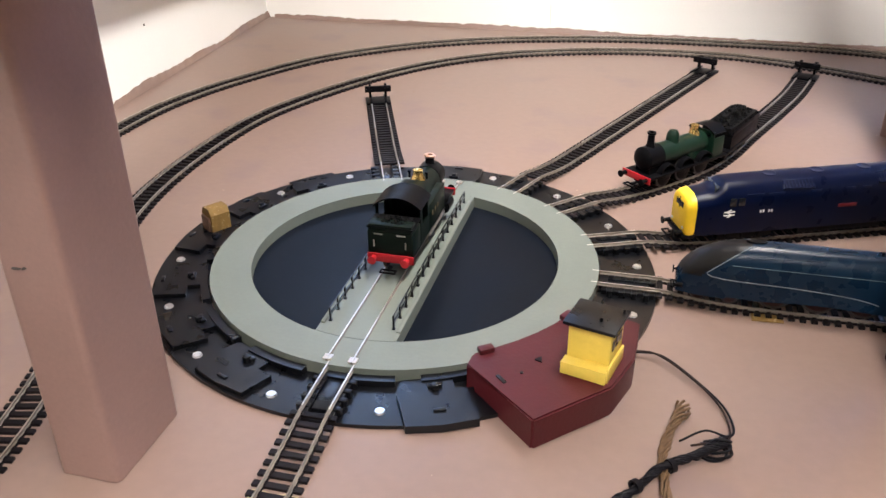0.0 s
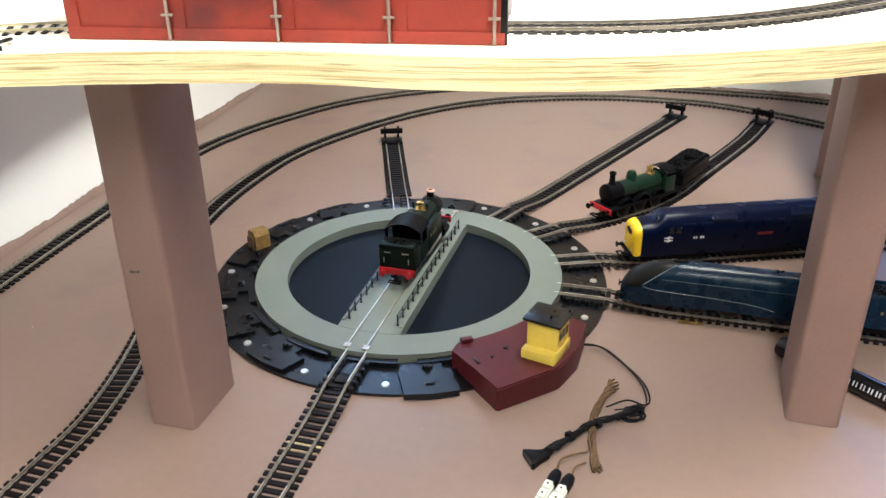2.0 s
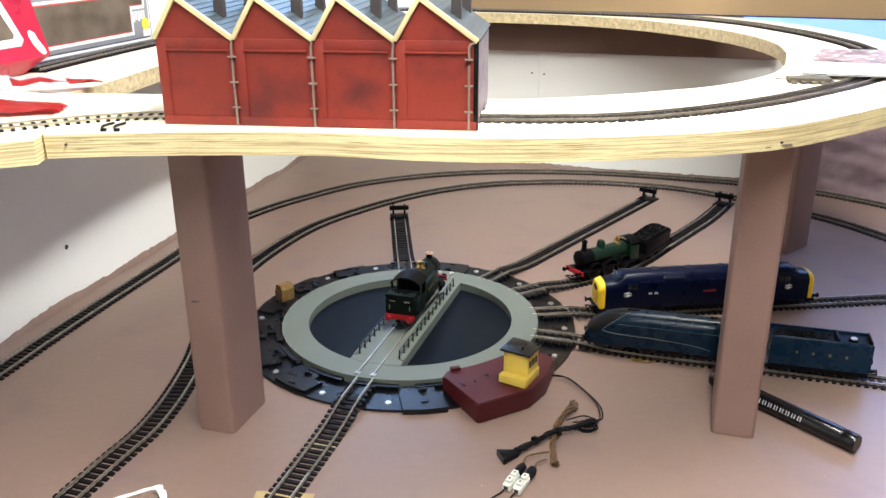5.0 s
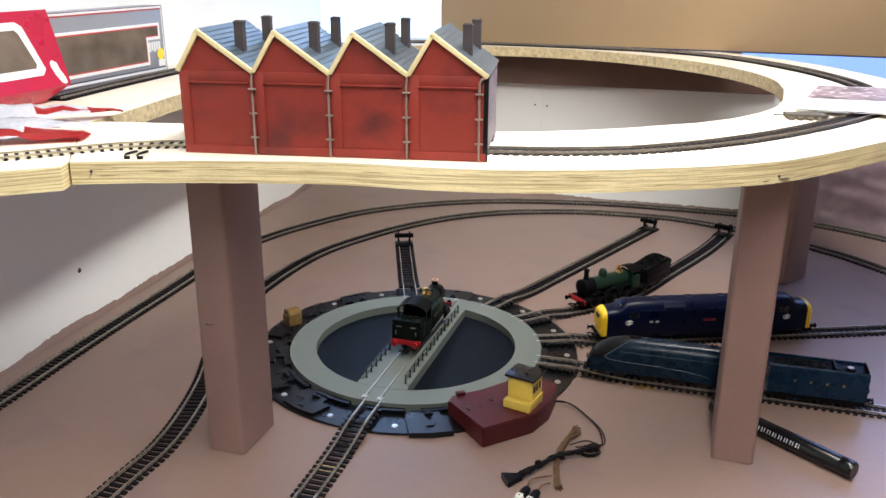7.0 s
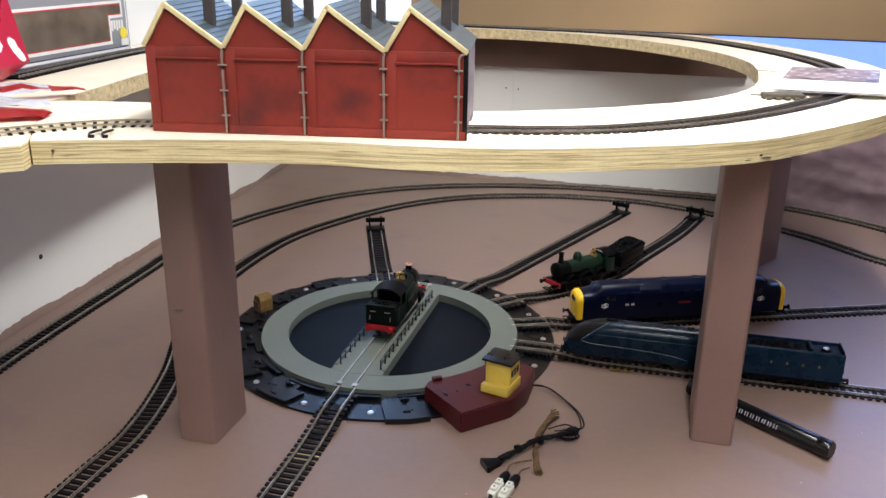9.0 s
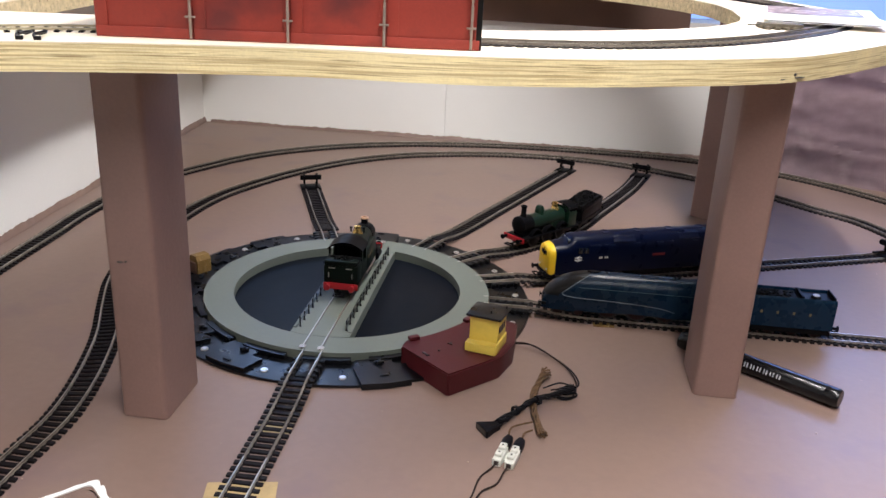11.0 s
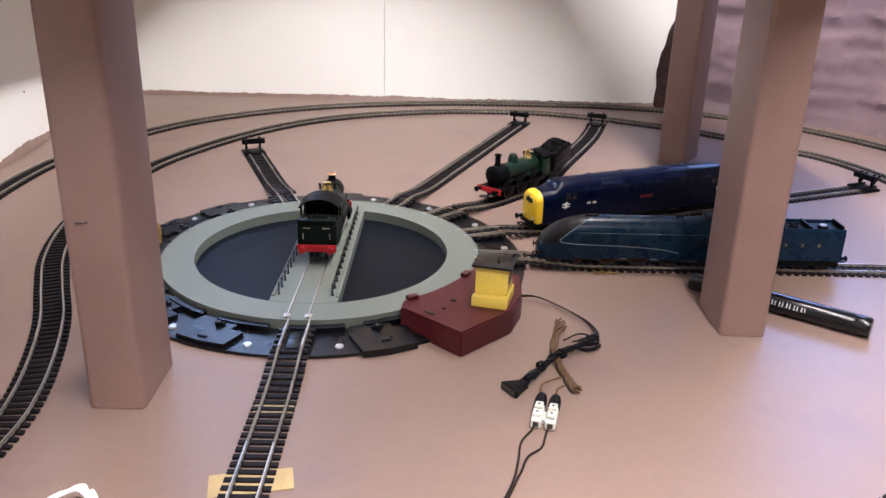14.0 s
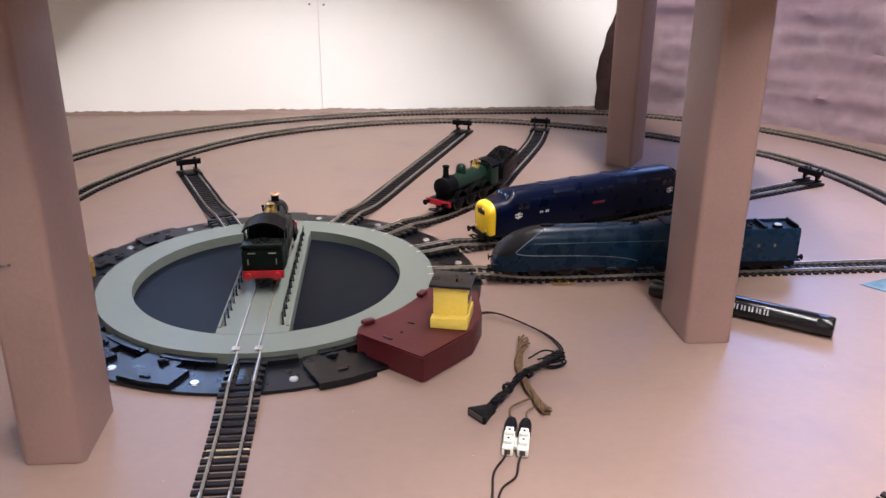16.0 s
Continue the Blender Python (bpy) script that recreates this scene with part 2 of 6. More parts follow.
CLOUDGLOW = glow_mat("outdoor_cloud", (0.72, 0.86, 1.0), 3.0)
LAMPGLOW = glow_mat("lamp_diffuser", (1.0, 0.83, 0.66), 6.0)
SEAL = mat("dark_gap", (0.06, 0.05, 0.045), 0.8)


# ---- mesh helpers ----
def mesh_of(bm, name, material, smooth=None):
    bmesh.ops.recalc_face_normals(bm, faces=bm.faces[:])
    me = bpy.data.meshes.new(name)
    bm.to_mesh(me)
    bm.free()
    mats = material if isinstance(material, (list, tuple)) else [material]
    for m in mats:
        me.materials.append(m)
    if smooth is not None:
        me.polygons.foreach_set("use_smooth", [True] * len(me.polygons))
        me.set_sharp_from_angle(angle=radians(smooth))
    return me


def part(name, bm, material, parent=None, label="", smooth=35, m=None):
    ob = new(name, mesh_of(bm, name, material, smooth))
    if parent is not None:
        ob.parent = parent
    if m is not None:
        ob.matrix_basis = m
    if label:
        ob["label"] = label
    return ob


def thing(name, label, category, group="", m=None, kind=""):
    ob = new(name)
    ob.empty_display_size = 0.01
    if m is not None:
        ob.matrix_basis = m
    return tagged(ob, label, category, group, kind)


def box(bm, x0, x1, y0, y1, z0, z1, bevel=0.0, m=None, mi=0, seg=2):
    r = bmesh.ops.create_cube(bm, size=1.0)
    vs = r["verts"]
    for v in vs:
        v.co = Vector(((x0 + x1) / 2 + v.co.x * (x1 - x0), (y0 + y1) / 2 + v.co.y * (y1 - y0), (z0 + z1) / 2 + v.co.z * (z1 - z0)))
    faces = {f for v in vs for f in v.link_faces}
    if bevel:
        es = list({e for v in vs for e in v.link_edges})
        g = bmesh.ops.bevel(bm, geom=es, offset=bevel, segments=seg, affect="EDGES", profile=0.5)
        faces = {f for v in g["verts"] for f in v.link_faces} | {f for f in faces if f.is_valid}
        vs = list({v for f in faces for v in f.verts})
    for f in faces:
        f.material_index = mi
    if m is not None:
        bmesh.ops.transform(bm, matrix=m, verts=vs)
    return vs


def cyl(bm, r1, r2, length, m, seg=20, mi=0):
    """A cone or cylinder from z = 0 to length, then moved by m."""
    g = bmesh.ops.create_cone(bm, cap_ends=True, segments=seg, radius1=r1, radius2=r2, depth=length)
    bmesh.ops.transform(bm, matrix=m @ Matrix.Translation((0, 0, length / 2)), verts=g["verts"])
    for f in {f for v in g["verts"] for f in v.link_faces}:
        f.material_index = mi
    return g["verts"]


def ball(bm, r, m, seg=14, rings=8):
    g = bmesh.ops.create_uvsphere(bm, u_segments=seg, v_segments=rings, radius=r)
    bmesh.ops.transform(bm, matrix=m, verts=g["verts"])
    return g["verts"]


def prism(bm, outline, z0, z1, side_mi=0, top_mi=0):
    """An upright solid over an outline of (x, y), counter-clockwise."""
    lo = [bm.verts.new((x, y, z0)) for x, y in outline]
    hi = [bm.verts.new((x, y, z1)) for x, y in outline]
    n = len(outline)
    fs = [bm.faces.new(hi), bm.faces.new(lo[::-1])]
    for f in fs:
        f.material_index = top_mi
    for i in range(n):
        f = bm.faces.new((lo[i], lo[(i + 1) % n], hi[(i + 1) % n], hi[i]))
        f.material_index = side_mi
    return lo + hi


def loft(bm, sections, closed=True, caps=True):
    """Skin over rings of points, one ring a station."""
    rings = [[bm.verts.new(p) for p in s] for s in sections]
    n = len(rings[0])
    for a, b in zip(rings, rings[1:]):
        for i in range(n if closed else n - 1):
            j = (i + 1) % n
            bm.faces.new((a[i], a[j], b[j], b[i]))
    if caps:
        bm.faces.new(rings[0][::-1])
        bm.faces.new(rings[-1])
    return rings


def ring_solid(bm, r0, r1, z0, z1, a0=0.0, a1=360.0, seg=96, centre=(0, 0)):
    full = abs(a1 - a0 - 360) < 1e-6
    n = seg if full else max(2, int(seg * abs(a1 - a0) / 360))
    pts = []
    for i in range(n if full else n + 1):
        a = radians(a0 + (a1 - a0) * i / n)
        c, s = math.cos(a), math.sin(a)
        pts.append([bm.verts.new((centre[0] + r * c, centre[1] + r * s, z)) for r, z in ((r0, z0), (r1, z0), (r1, z1), (r0, z1))])
    for i in range(len(pts) if full else len(pts) - 1):
        p, q = pts[i], pts[(i + 1) % len(pts)]
        for k in range(4):
            bm.faces.new((p[k], q[k], q[(k + 1) % 4], p[(k + 1) % 4]))
    if not full:
        bm.faces.new(pts[0][::-1])
        bm.faces.new(pts[-1])


def smooth_path(points, step=0.004):
    """A Catmull-Rom curve through the points, in even steps."""
    P = [Vector((*p, 0)) if len(p) == 2 else Vector(p) for p in points]
    P = [2 * P[0] - P[1]] + P + [2 * P[-1] - P[-2]]
    raw = []
    for i in range(1, len(P) - 2):
        p0, p1, p2, p3 = P[i - 1:i + 3]
        for k in range(24):
            t = k / 24
            raw.append(0.5 * (2 * p1 + (p2 - p0) * t + (2 * p0 - 5 * p1 + 4 * p2 - p3) * t * t + (3 * p1 - p0 - 3 * p2 + p3) * t ** 3))
    raw.append(P[-2])
    out, left = [raw[0]], step
    for a, b in zip(raw, raw[1:]):
        d = (b - a).length
        while d >= left > 0:
            a = a + (b - a) * (left / d)
            out.append(a.copy())
            d = (b - a).length
            left = step
        left -= d
    return out


def tube(bm, path, r, seg=8, flat=1.0):
    rings = []
    for i, p in enumerate(path):
        t = (path[min(i + 1, len(path) - 1)] - path[max(i - 1, 0)]).normalized()
        side = t.cross(Vector((0, 0, 1)))
        side = side.normalized() if side.length > 1e-4 else Vector((1, 0, 0))
        up = side.cross(t)
        rr = r(i / max(1, len(path) - 1)) if callable(r) else r
        rings.append([p + side * (rr * math.cos(2 * math.pi * k / seg)) + up * (rr * flat * math.sin(2 * math.pi * k / seg)) for k in range(seg)])
    loft(bm, rings)


def arc(cx, cy, r, a0, a1, n=24):
    return [(cx + r * math.cos(radians(a0 + (a1 - a0) * i / n)), cy + r * math.sin(radians(a0 + (a1 - a0) * i / n))) for i in range(n + 1)]



def rrect(hx, hy, r, n=5):
    out = []
    for cx, cy, a in ((hx - r, hy - r, 0), (-hx + r, hy - r, 90), (-hx + r, -hy + r, 180), (hx - r, -hy + r, 270)):
        out += [(cx + r * math.cos(radians(a + 90 * i / n)), cy + r * math.sin(radians(a + 90 * i / n))) for i in range(n + 1)]
    return out


X90 = pose(0, 0, 0, 0, 90, 0)


# ---- structure ----
def structure(name, bm, material, label, category, smooth=None):
    ob = new(name, mesh_of(bm, name, material, smooth))
    return tagged(ob, label, category, "", "structure")


DECK_T, DECK_U = 0.306, 0.288

bm = bmesh.new()
box(bm, ROOM_X0, ROOM_X1, ROOM_Y0, ROOM_Y1, FLOOR_Z - 0.1, FLOOR_Z)
structure("floor", bm, CARPET, "dull brown carpeted room floor far below the layout", "floor")
bm = bmesh.new()
box(bm, ROOM_X0 - 0.1, ROOM_X1 + 0.1, ROOM_Y0 - 0.1, ROOM_Y1 + 0.1, CEIL_Z, CEIL_Z + 0.1)
structure("ceiling", bm, CEIL, "unseen buff room ceiling, kept dull to limit bounced light", "ceiling")

# back wall: two white panels with a hairline joint, screw holes beside it
wall_back = tagged(new("wall_back"), "white panelled wall with a hairline joint behind the layout", "wall", "", "structure")
JOINT = -0.160
wall_pieces = [(VX1, WX0, FLOOR_Z, CEIL_Z), (WX1, ROOM_X1, FLOOR_Z, CEIL_Z), (WX0, WX1, FLOOR_Z, WZ0), (WX0, WX1, WZ1, CEIL_Z), (-0.72, VX0, FLOOR_Z, CEIL_Z), (VX0, VX1, FLOOR_Z, VZ0), (VX0, VX1, VZ1, CEIL_Z)]
bm = bmesh.new()
for x0, x1, z0, z1 in wall_pieces:
    box(bm, x0, x1, ROOM_Y1 + 0.012, ROOM_Y1 + 0.1, z0, z1)
part("backing", bm, WALL, wall_back)
bm = bmesh.new()
box(bm, JOINT - 0.004, JOINT + 0.004, ROOM_Y1 + 0.0060, ROOM_Y1 + 0.0119, FLOOR_Z, CEIL_Z)
part("joint_strip", bm, SEAL, wall_back)
for x0, x1, z0, z1 in [(VX1, JOINT - 0.0003, FLOOR_Z, CEIL_Z), (JOINT + 0.0003, WX0, FLOOR_Z, CEIL_Z)] + wall_pieces[1:]:
    bm = bmesh.new()
    box(bm, x0, x1, ROOM_Y1, ROOM_Y1 + 0.012, z0, z1)
    part("panel", bm, WALL, wall_back)
bm = bmesh.new()
for x, z in ((-0.174, 0.186), (-0.150, 0.185), (-0.174, 0.262), (-0.148, 0.262)):
    cyl(bm, 0.0019, 0.0015, 0.001, pose(x, ROOM_Y1 + 0.0004, z, 90, 0, 0), 10)
part("screw_hole", bm, SEAL, wall_back)

# left wall stands very slightly askew
LW = pose(-0.5985, 0.40, 0, 0, 0, 2.75)
bm = bmesh.new()
box(bm, -0.1, 0.0, -2.45, 1.0, FLOOR_Z, CEIL_Z, m=LW)
structure("wall_left", bm, WALL, "white painted plaster wall beside the layout", "wall")
bm = bmesh.new()
cyl(bm, 0.0035, 0.0028, 0.0012, LW @ pose(-0.0004, 0.150, 0.073, 0, 90, 0), 12)
cyl(bm, 0.0016, 0.0012, 0.0012, LW @ pose(-0.0004, 0.585, 0.078, 0, 90, 0), 10)
structure("wall_plug", bm, SEAL, "small dark plug holes in the white wall", "hole")
# Out-of-view front and right walls, added dull so little light bounces back.
bm = bmesh.new()
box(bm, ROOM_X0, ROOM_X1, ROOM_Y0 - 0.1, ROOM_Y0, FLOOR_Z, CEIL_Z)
structure("wall_front", bm, ROOMWALL, "unseen buff room wall, kept dull to limit bounced light", "wall")
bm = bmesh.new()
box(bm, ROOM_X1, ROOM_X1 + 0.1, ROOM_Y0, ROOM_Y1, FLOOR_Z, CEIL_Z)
structure("wall_right", bm, ROOMWALL, "unseen buff room wall, kept dull to limit bounced light", "wall")


def window(name, x0, x1, z0, z1, label):
    win = tagged(new(name), label, "window", "", "structure")
    bm = bmesh.new()
    for a in (x0 - 0.032, x1 + 0.002):
        box(bm, a, a + 0.03, ROOM_Y1 + 0.101, ROOM_Y1 + 0.13, z0, z1, 0.004)
    box(bm, x0, x1, ROOM_Y1 + 0.101, ROOM_Y1 + 0.13, z1 + 0.002, z1 + 0.04, 0.004)
    part("window_frame", bm, WHITECARD, win)
    bm = bmesh.new()
    box(bm, x0, x1, ROOM_Y1 + 0.092, ROOM_Y1 + 0.097, z0, z1)
    pane = part("pane", bm, CLEAR, win)
    pane.visible_shadow = False


window("window_1", WX0, WX1, WZ0, WZ1, "white framed window letting in blue daylight")
window("window_2", VX0, VX1, VZ0, VZ1, "bright white framed window beside the brown board")

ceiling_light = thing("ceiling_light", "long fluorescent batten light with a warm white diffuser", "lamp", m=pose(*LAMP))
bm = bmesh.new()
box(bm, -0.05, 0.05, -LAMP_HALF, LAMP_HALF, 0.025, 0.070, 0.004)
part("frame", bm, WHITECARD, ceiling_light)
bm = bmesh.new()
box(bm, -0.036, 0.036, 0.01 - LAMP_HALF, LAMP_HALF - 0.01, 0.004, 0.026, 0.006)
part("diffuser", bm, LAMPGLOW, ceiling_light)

# baseboard: one painted sheet with gentle unevenness
bm = bmesh.new()
box(bm, -0.66, 1.25, 0.0, 1.3695, -0.012, 0.0)
structure("ground", bm, BOARD, "pinkish-brown painted layout baseboard, slightly worn", "baseboard")
bm = bmesh.new()
for x in (-0.5, 0.35, 1.15):
    for y in (0.06, 1.28):
        box(bm, x - 0.022, x + 0.022, y - 0.022, y + 0.022, FLOOR_Z, -0.012)
structure("trestle", bm, BATTEN, "brown timber legs under the baseboard", "support")


# uneven paint line where the baseboard meets the walls
def ragged(name, m, length, seed, low, high):
    rnd = random.Random(seed)
    bm = bmesh.new()
    n = int(length / 0.006)
    last = None
    for i in range(n + 1):
        x = length * i / n
        h = low + (high - low) * (0.5 + 0.5 * noise.noise((x * 9, seed, 0))) + rnd.uniform(-0.0012, 0.0012)
        d = 0.003 + 0.003 * (0.5 + 0.5 * noise.noise((x * 14, seed, 5)))
        row = [bm.verts.new(m @ Vector(p)) for p in ((x, 0, 0), (x, -d, 0), (x, -d * 0.6, h * 0.75), (x, -0.0005, h))]
        if last:
            for k in range(3):
                bm.faces.new((last[k], row[k], row[k + 1], last[k + 1]))
        last = row
    return structure(name, bm, BOARD, "ragged brown paint and filler along the foot of the wall", "trim", 60)


ragged("trim", pose(-0.63, ROOM_Y1 - 0.0005, 0), 1.6, 3, 0.002, 0.009)
ragged("trim", LW @ pose(0.0005, -0.38, 0, 0, 0, 90) @ pose(0, 0, 0), 1.36, 8, 0.003, 0.014)

# brown batten on the back wall under the raised deck
bm = bmesh.new()
box(bm, -0.62, 0.27, ROOM_Y1 - 0.022, ROOM_Y1 - 0.003, 0.230, 0.2875, 0.001)
structure("batten", bm, BATTEN, "dark brown timber batten carrying the raised deck", "batten")


# ---- raised deck ----
def outline(points, n=5):
    """Rounds a hand-cut outline: open Catmull-Rom through the points."""
    return [(p.x, p.y) for p in smooth_path(points, 0.012)]


front = outline([(-0.318, 0.2335), (-0.270, 0.253), (-0.208, 0.275), (-0.123, 0.297), (-0.035, 0.305), (0.047, 0.326), (0.127, 0.362), (0.171, 0.387), (0.214, 0.419),
                 (0.261, 0.474), (0.293, 0.516), (0.321, 0.557), (0.362, 0.635), (0.390, 0.735), (0.400, 0.840), (0.388, 0.960), (0.348, 1.080), (0.285, 1.190), (0.205, 1.275), (0.110, 1.335), (0.020, 1.366)])
hole_front = outline([(-0.418, 0.376), (-0.398, 0.388), (-0.332, 0.401), (-0.180, 0.425), (-0.031, 0.459), (0.021, 0.482), (0.070, 0.511), (0.112, 0.5437), (0.155, 0.581), (0.191, 0.630),
                      (0.2195, 0.694), (0.2325, 0.765), (0.239, 0.850)])
hole_back = outline([(0.239, 0.850), (0.231, 0.947), (0.185, 1.062), (0.098, 1.166), (0.000, 1.235), (-0.110, 1.275), (-0.215, 1.282), (-0.330, 1.268), (-0.415, 1.215), (-0.455, 1.110), (-0.463, 0.980),
                     (-0.462, 0.780), (-0.443, 0.574), (-0.427, 0.462), (-0.418, 0.376)])


def resample(pts, n):
    """The outline in n even steps."""
    d = [0.0]
    for a, b in zip(pts, pts[1:]):
        d.append(d[-1] + math.hypot(b[0] - a[0], b[1] - a[1]))
    t = np.linspace(0, d[-1], n + 1)
    return list(zip(np.interp(t, d, [p[0] for p in pts]), np.interp(t, d, [p[1] for p in pts])))


def ribbon(outer, inner, z0, z1):
    """A flat solid between two edges that run the same way."""
    bm = bmesh.new()
    rows = []
    for a, b in zip(outer, inner):
        rows.append([bm.verts.new(p) for p in ((*a, z0), (*b, z0), (*b, z1), (*a, z1))])
    for p, q in zip(rows, rows[1:]):
        for k in range(4):
            bm.faces.new((p[k], q[k], q[(k + 1) % 4], p[(k + 1) % 4]))
    bm.faces.new(rows[0])
    bm.faces.new(rows[-1][::-1])
    return bm


def strip_solid(name, outer, inner, label, edge):
    """A deck of sawn board: its core with the visible edge, and the pale face on it."""
    n = 150
    o, i = resample(outer, n), resample(inner, n)
    wob = random.Random(len(name))
    o = [(x + wob.uniform(-0.0005, 0.0005), y + wob.uniform(-0.0005, 0.0005)) for x, y in o]
    i = [(x + wob.uniform(-0.0007, 0.0007), y + wob.uniform(-0.0007, 0.0007)) for x, y in i]
    th = thing(name, label, "deck")
    part("core", ribbon(o, i, DECK_U, DECK_T - 0.0008), edge, th, smooth=30)
    part("top_face", ribbon(o, i, DECK_T - 0.0008, DECK_T), PLYTOP, th, smooth=30)
    return th


# front sweep of plywood (to the split at the far right) and the chipboard sweep behind and to the side
split = min(range(len(front)), key=lambda i: abs(front[i][1] - 0.850) + (0 if front[i][0] > 0.3 else 9))
strip_solid("plywood_deck", front[:split + 1], hole_front, "pale hand-cut plywood deck with layered edges on brown posts", PLYEDGE)
back_outer = front[split:] + [(-0.640, 1.366)] + [(-0.595, 0.376)]
strip_solid("chipboard_deck", back_outer, hole_back, "pale chipboard deck with crumbly sawn edges along the walls", CHIP)
bm = bmesh.new()
prism(bm, [(-0.592, 0.08), (-0.44, 0.115), (-0.343, 0.195), (-0.3145, 0.2195), (-0.3195, 0.2335), (-0.4185, 0.3745), (-0.592, 0.3745)], DECK_U - 0.001, DECK_T - 0.0005, 1, 0)
tagged(new("plywood_deck", mesh_of(bm, "plywood_deck", [PLYTOP, PLYEDGE])), "pale plywood deck section butted on with a small step", "deck")

# scuffs in the sawn edge of the plywood
bm = bmesh.new()
for x, y, z, w, h, r in ((0.196, 0.4053, 0.2905, 0.010, 0.0012, 36), (0.211, 0.4160, 0.2912, 0.012, 0.0010, 37), (0.2065, 0.4130, 0.2935, 0.0035, 0.0022, 37), (-0.3030, 0.2382, 0.2985, 0.0022, 0.0020, 22), (-0.2735, 0.3299, 0.1350, 0.0060, 0.0009, 0), (-0.2690, 0.3299, 0.1356, 0.0022, 0.0014, 0)):
    ball(bm, 0.5, pose(x, y, z, 0, 0, r) @ Matrix.Diagonal((w, 0.0034, h, 1)), 10, 6)
structure("scuff", bm, SEAL, "dark scuffs in the plywood edge and on a post", "scuff")


# posts
def post(x0, x1, y0, y1, rz, label):
    bm = bmesh.new()
    w, d = x1 - x0, y1 - y0
    prism(bm, rrect(w / 2, d / 2, 0.0042, 4), 0, DECK_U - 0.0015)
    ob = part("post", bm, POST, None, smooth=40, m=pose((x0 + x1) / 2, (y0 + y1) / 2, 0.0006, 0, 0, rz))
    return tagged(ob, label, "post", "posts carrying the raised deck")


post(-0.2845, -0.2465, 0.330, 0.394, 0, "pinkish-brown painted square timber post with a small knot")
post(0.1853, 0.2235, 0.462, 0.526, 0, "pinkish-brown painted square timber post beside the pen")
post(0.270, 0.308, 0.9835, 1.0475, -33, "pinkish-brown painted timber post turned askew at the back")

# brown board standing at the back of the raised deck
bm = bmesh.new()
box(bm, 0, 0.84, 0, 0.006, 0.0022, 0.46, 0.0006)
backboard = thing("backboard", "plain brown hardboard sheet with a dark lower edge behind the deck", "board", m=pose(-0.362, 1.340, DECK_T + 0.0004, 0, 0, -3.4))
part("sheet", bm, BROWNBD, backboard)
bm = bmesh.new()
box(bm, 0.0, 0.84, -0.0012, 0.0062, 0.0, 0.0022, 0.0004)
part("edge_strip", bm, NAVYCARD, backboard, "dark edge strip")


# plain sky outside the window
bm = bmesh.new()
box(bm, -2.0, 3.5, ROOM_Y1 + 1.5, ROOM_Y1 + 1.52, -1.5, 2.5)
structure("backdrop", bm, SKYGLOW, "plain pale blue sky outside the window", "backdrop")
bm = bmesh.new()
box(bm, -1.3, 0.2, ROOM_Y1 + 0.6, ROOM_Y1 + 0.62, 0.0, 1.9)
structure("backdrop", bm, CLOUDGLOW, "bright white overcast sky outside the second window", "backdrop")


# rocky backdrop: a crumpled sheet curving round the right-hand corner
def rock_wall():
    line = smooth_path([(0.325, 1.366), (0.385, 1.325), (0.457, 1.284), (0.596, 1.218), (0.668, 1.130), (0.720, 1.030), (0.760, 0.940)], 0.007)
    bm = bmesh.new()
    rows = []
    nz = 40
    for i, p in enumerate(line):
        t = (line[min(i + 1, len(line) - 1)] - line[max(i - 1, 0)]).normalized()
        nrm = Vector((t.y, -t.x, 0))
        col = []
        top = 0.240 + 0.034 * min(1, max(0, (p.x - 0.45) / 0.12)) + 0.008 * noise.noise((i * 0.11, 7, 0))
        for k in range(nz + 1):
            z = top * k / nz
            q = Vector((p.x * 3.2, p.y * 3.2, z * 30 + p.x * 1.0))
            ledge = abs(noise.noise(q)) * 0.016 + abs(noise.noise(q * 2.3)) * 0.005
            crump = noise.noise((p.x * 22, p.y * 22, z * 34)) * 0.0045 + noise.noise((p.x * 70, p.y * 70, z * 80)) * 0.004
            lean = 0.030 * (k / nz) * noise.noise((i * 0.05, 3.3, 0)) + 0.016 * (k / nz)
            off = -0.004 - ledge + crump - lean
            if i < 4:
                off *= i / 4
            lean_x = 0.030 * max(0.0, (z - 0.07) / 0.11) ** 1.5 * max(0.0, 1 - i / 9) + (0.004 * noise.noise((z * 40, 2, 0)) if i < 3 else 0)
            col.append(bm.verts.new((p.x + 0.007 + nrm.x * off + lean_x, p.y + nrm.y * off, z)))
        rows.append(col)
    for a, b in zip(rows, rows[1:]):
        for k in range(nz):
            f = bm.faces.new((a[k], b[k], b[k + 1], a[k + 1]))
            # The first columns take the dark colour that stands for the edge's shade.
            f.material_index = 1 if a is rows[0] or a is rows[1] or a is rows[2] or a is rows[3] else 0
    # thickness behind
    bmesh.ops.solidify(bm, geom=bm.faces[:], thickness=0.006)
    return tagged(part("rock_backdrop", bm, [ROCK, ROCKSHADE], smooth=60), "crumpled plaster rock face painted in pinkish-brown strata", "rock face")


rock_wall()


# ---- track ----
PITCH = 0.0078
bm = bmesh.new()
box(bm, -0.0022, 0.0022, -0.0150, 0.0150, 0, 0.0020, 0.0004)
for s in (-1, 1):
    for o in (-0.0016, 0.0016):
        box(bm, -0.0014, 0.0014, s * 0.0087 + o - 0.0006, s * 0.0087 + o + 0.0006, 0.0020, 0.0027)
SLEEPER_MESH = mesh_of(bm, "sleeper", SLEEPER)
bm = bmesh.new()
box(bm, -0.0015, 0.0015, -0.0140, 0.0140, 0, 0.0008)
for s in (-1, 1):
    box(bm, -0.0010, 0.0010, s * 0.0087 - 0.0018, s * 0.0087 + 0.0018, 0.0006, 0.0012)
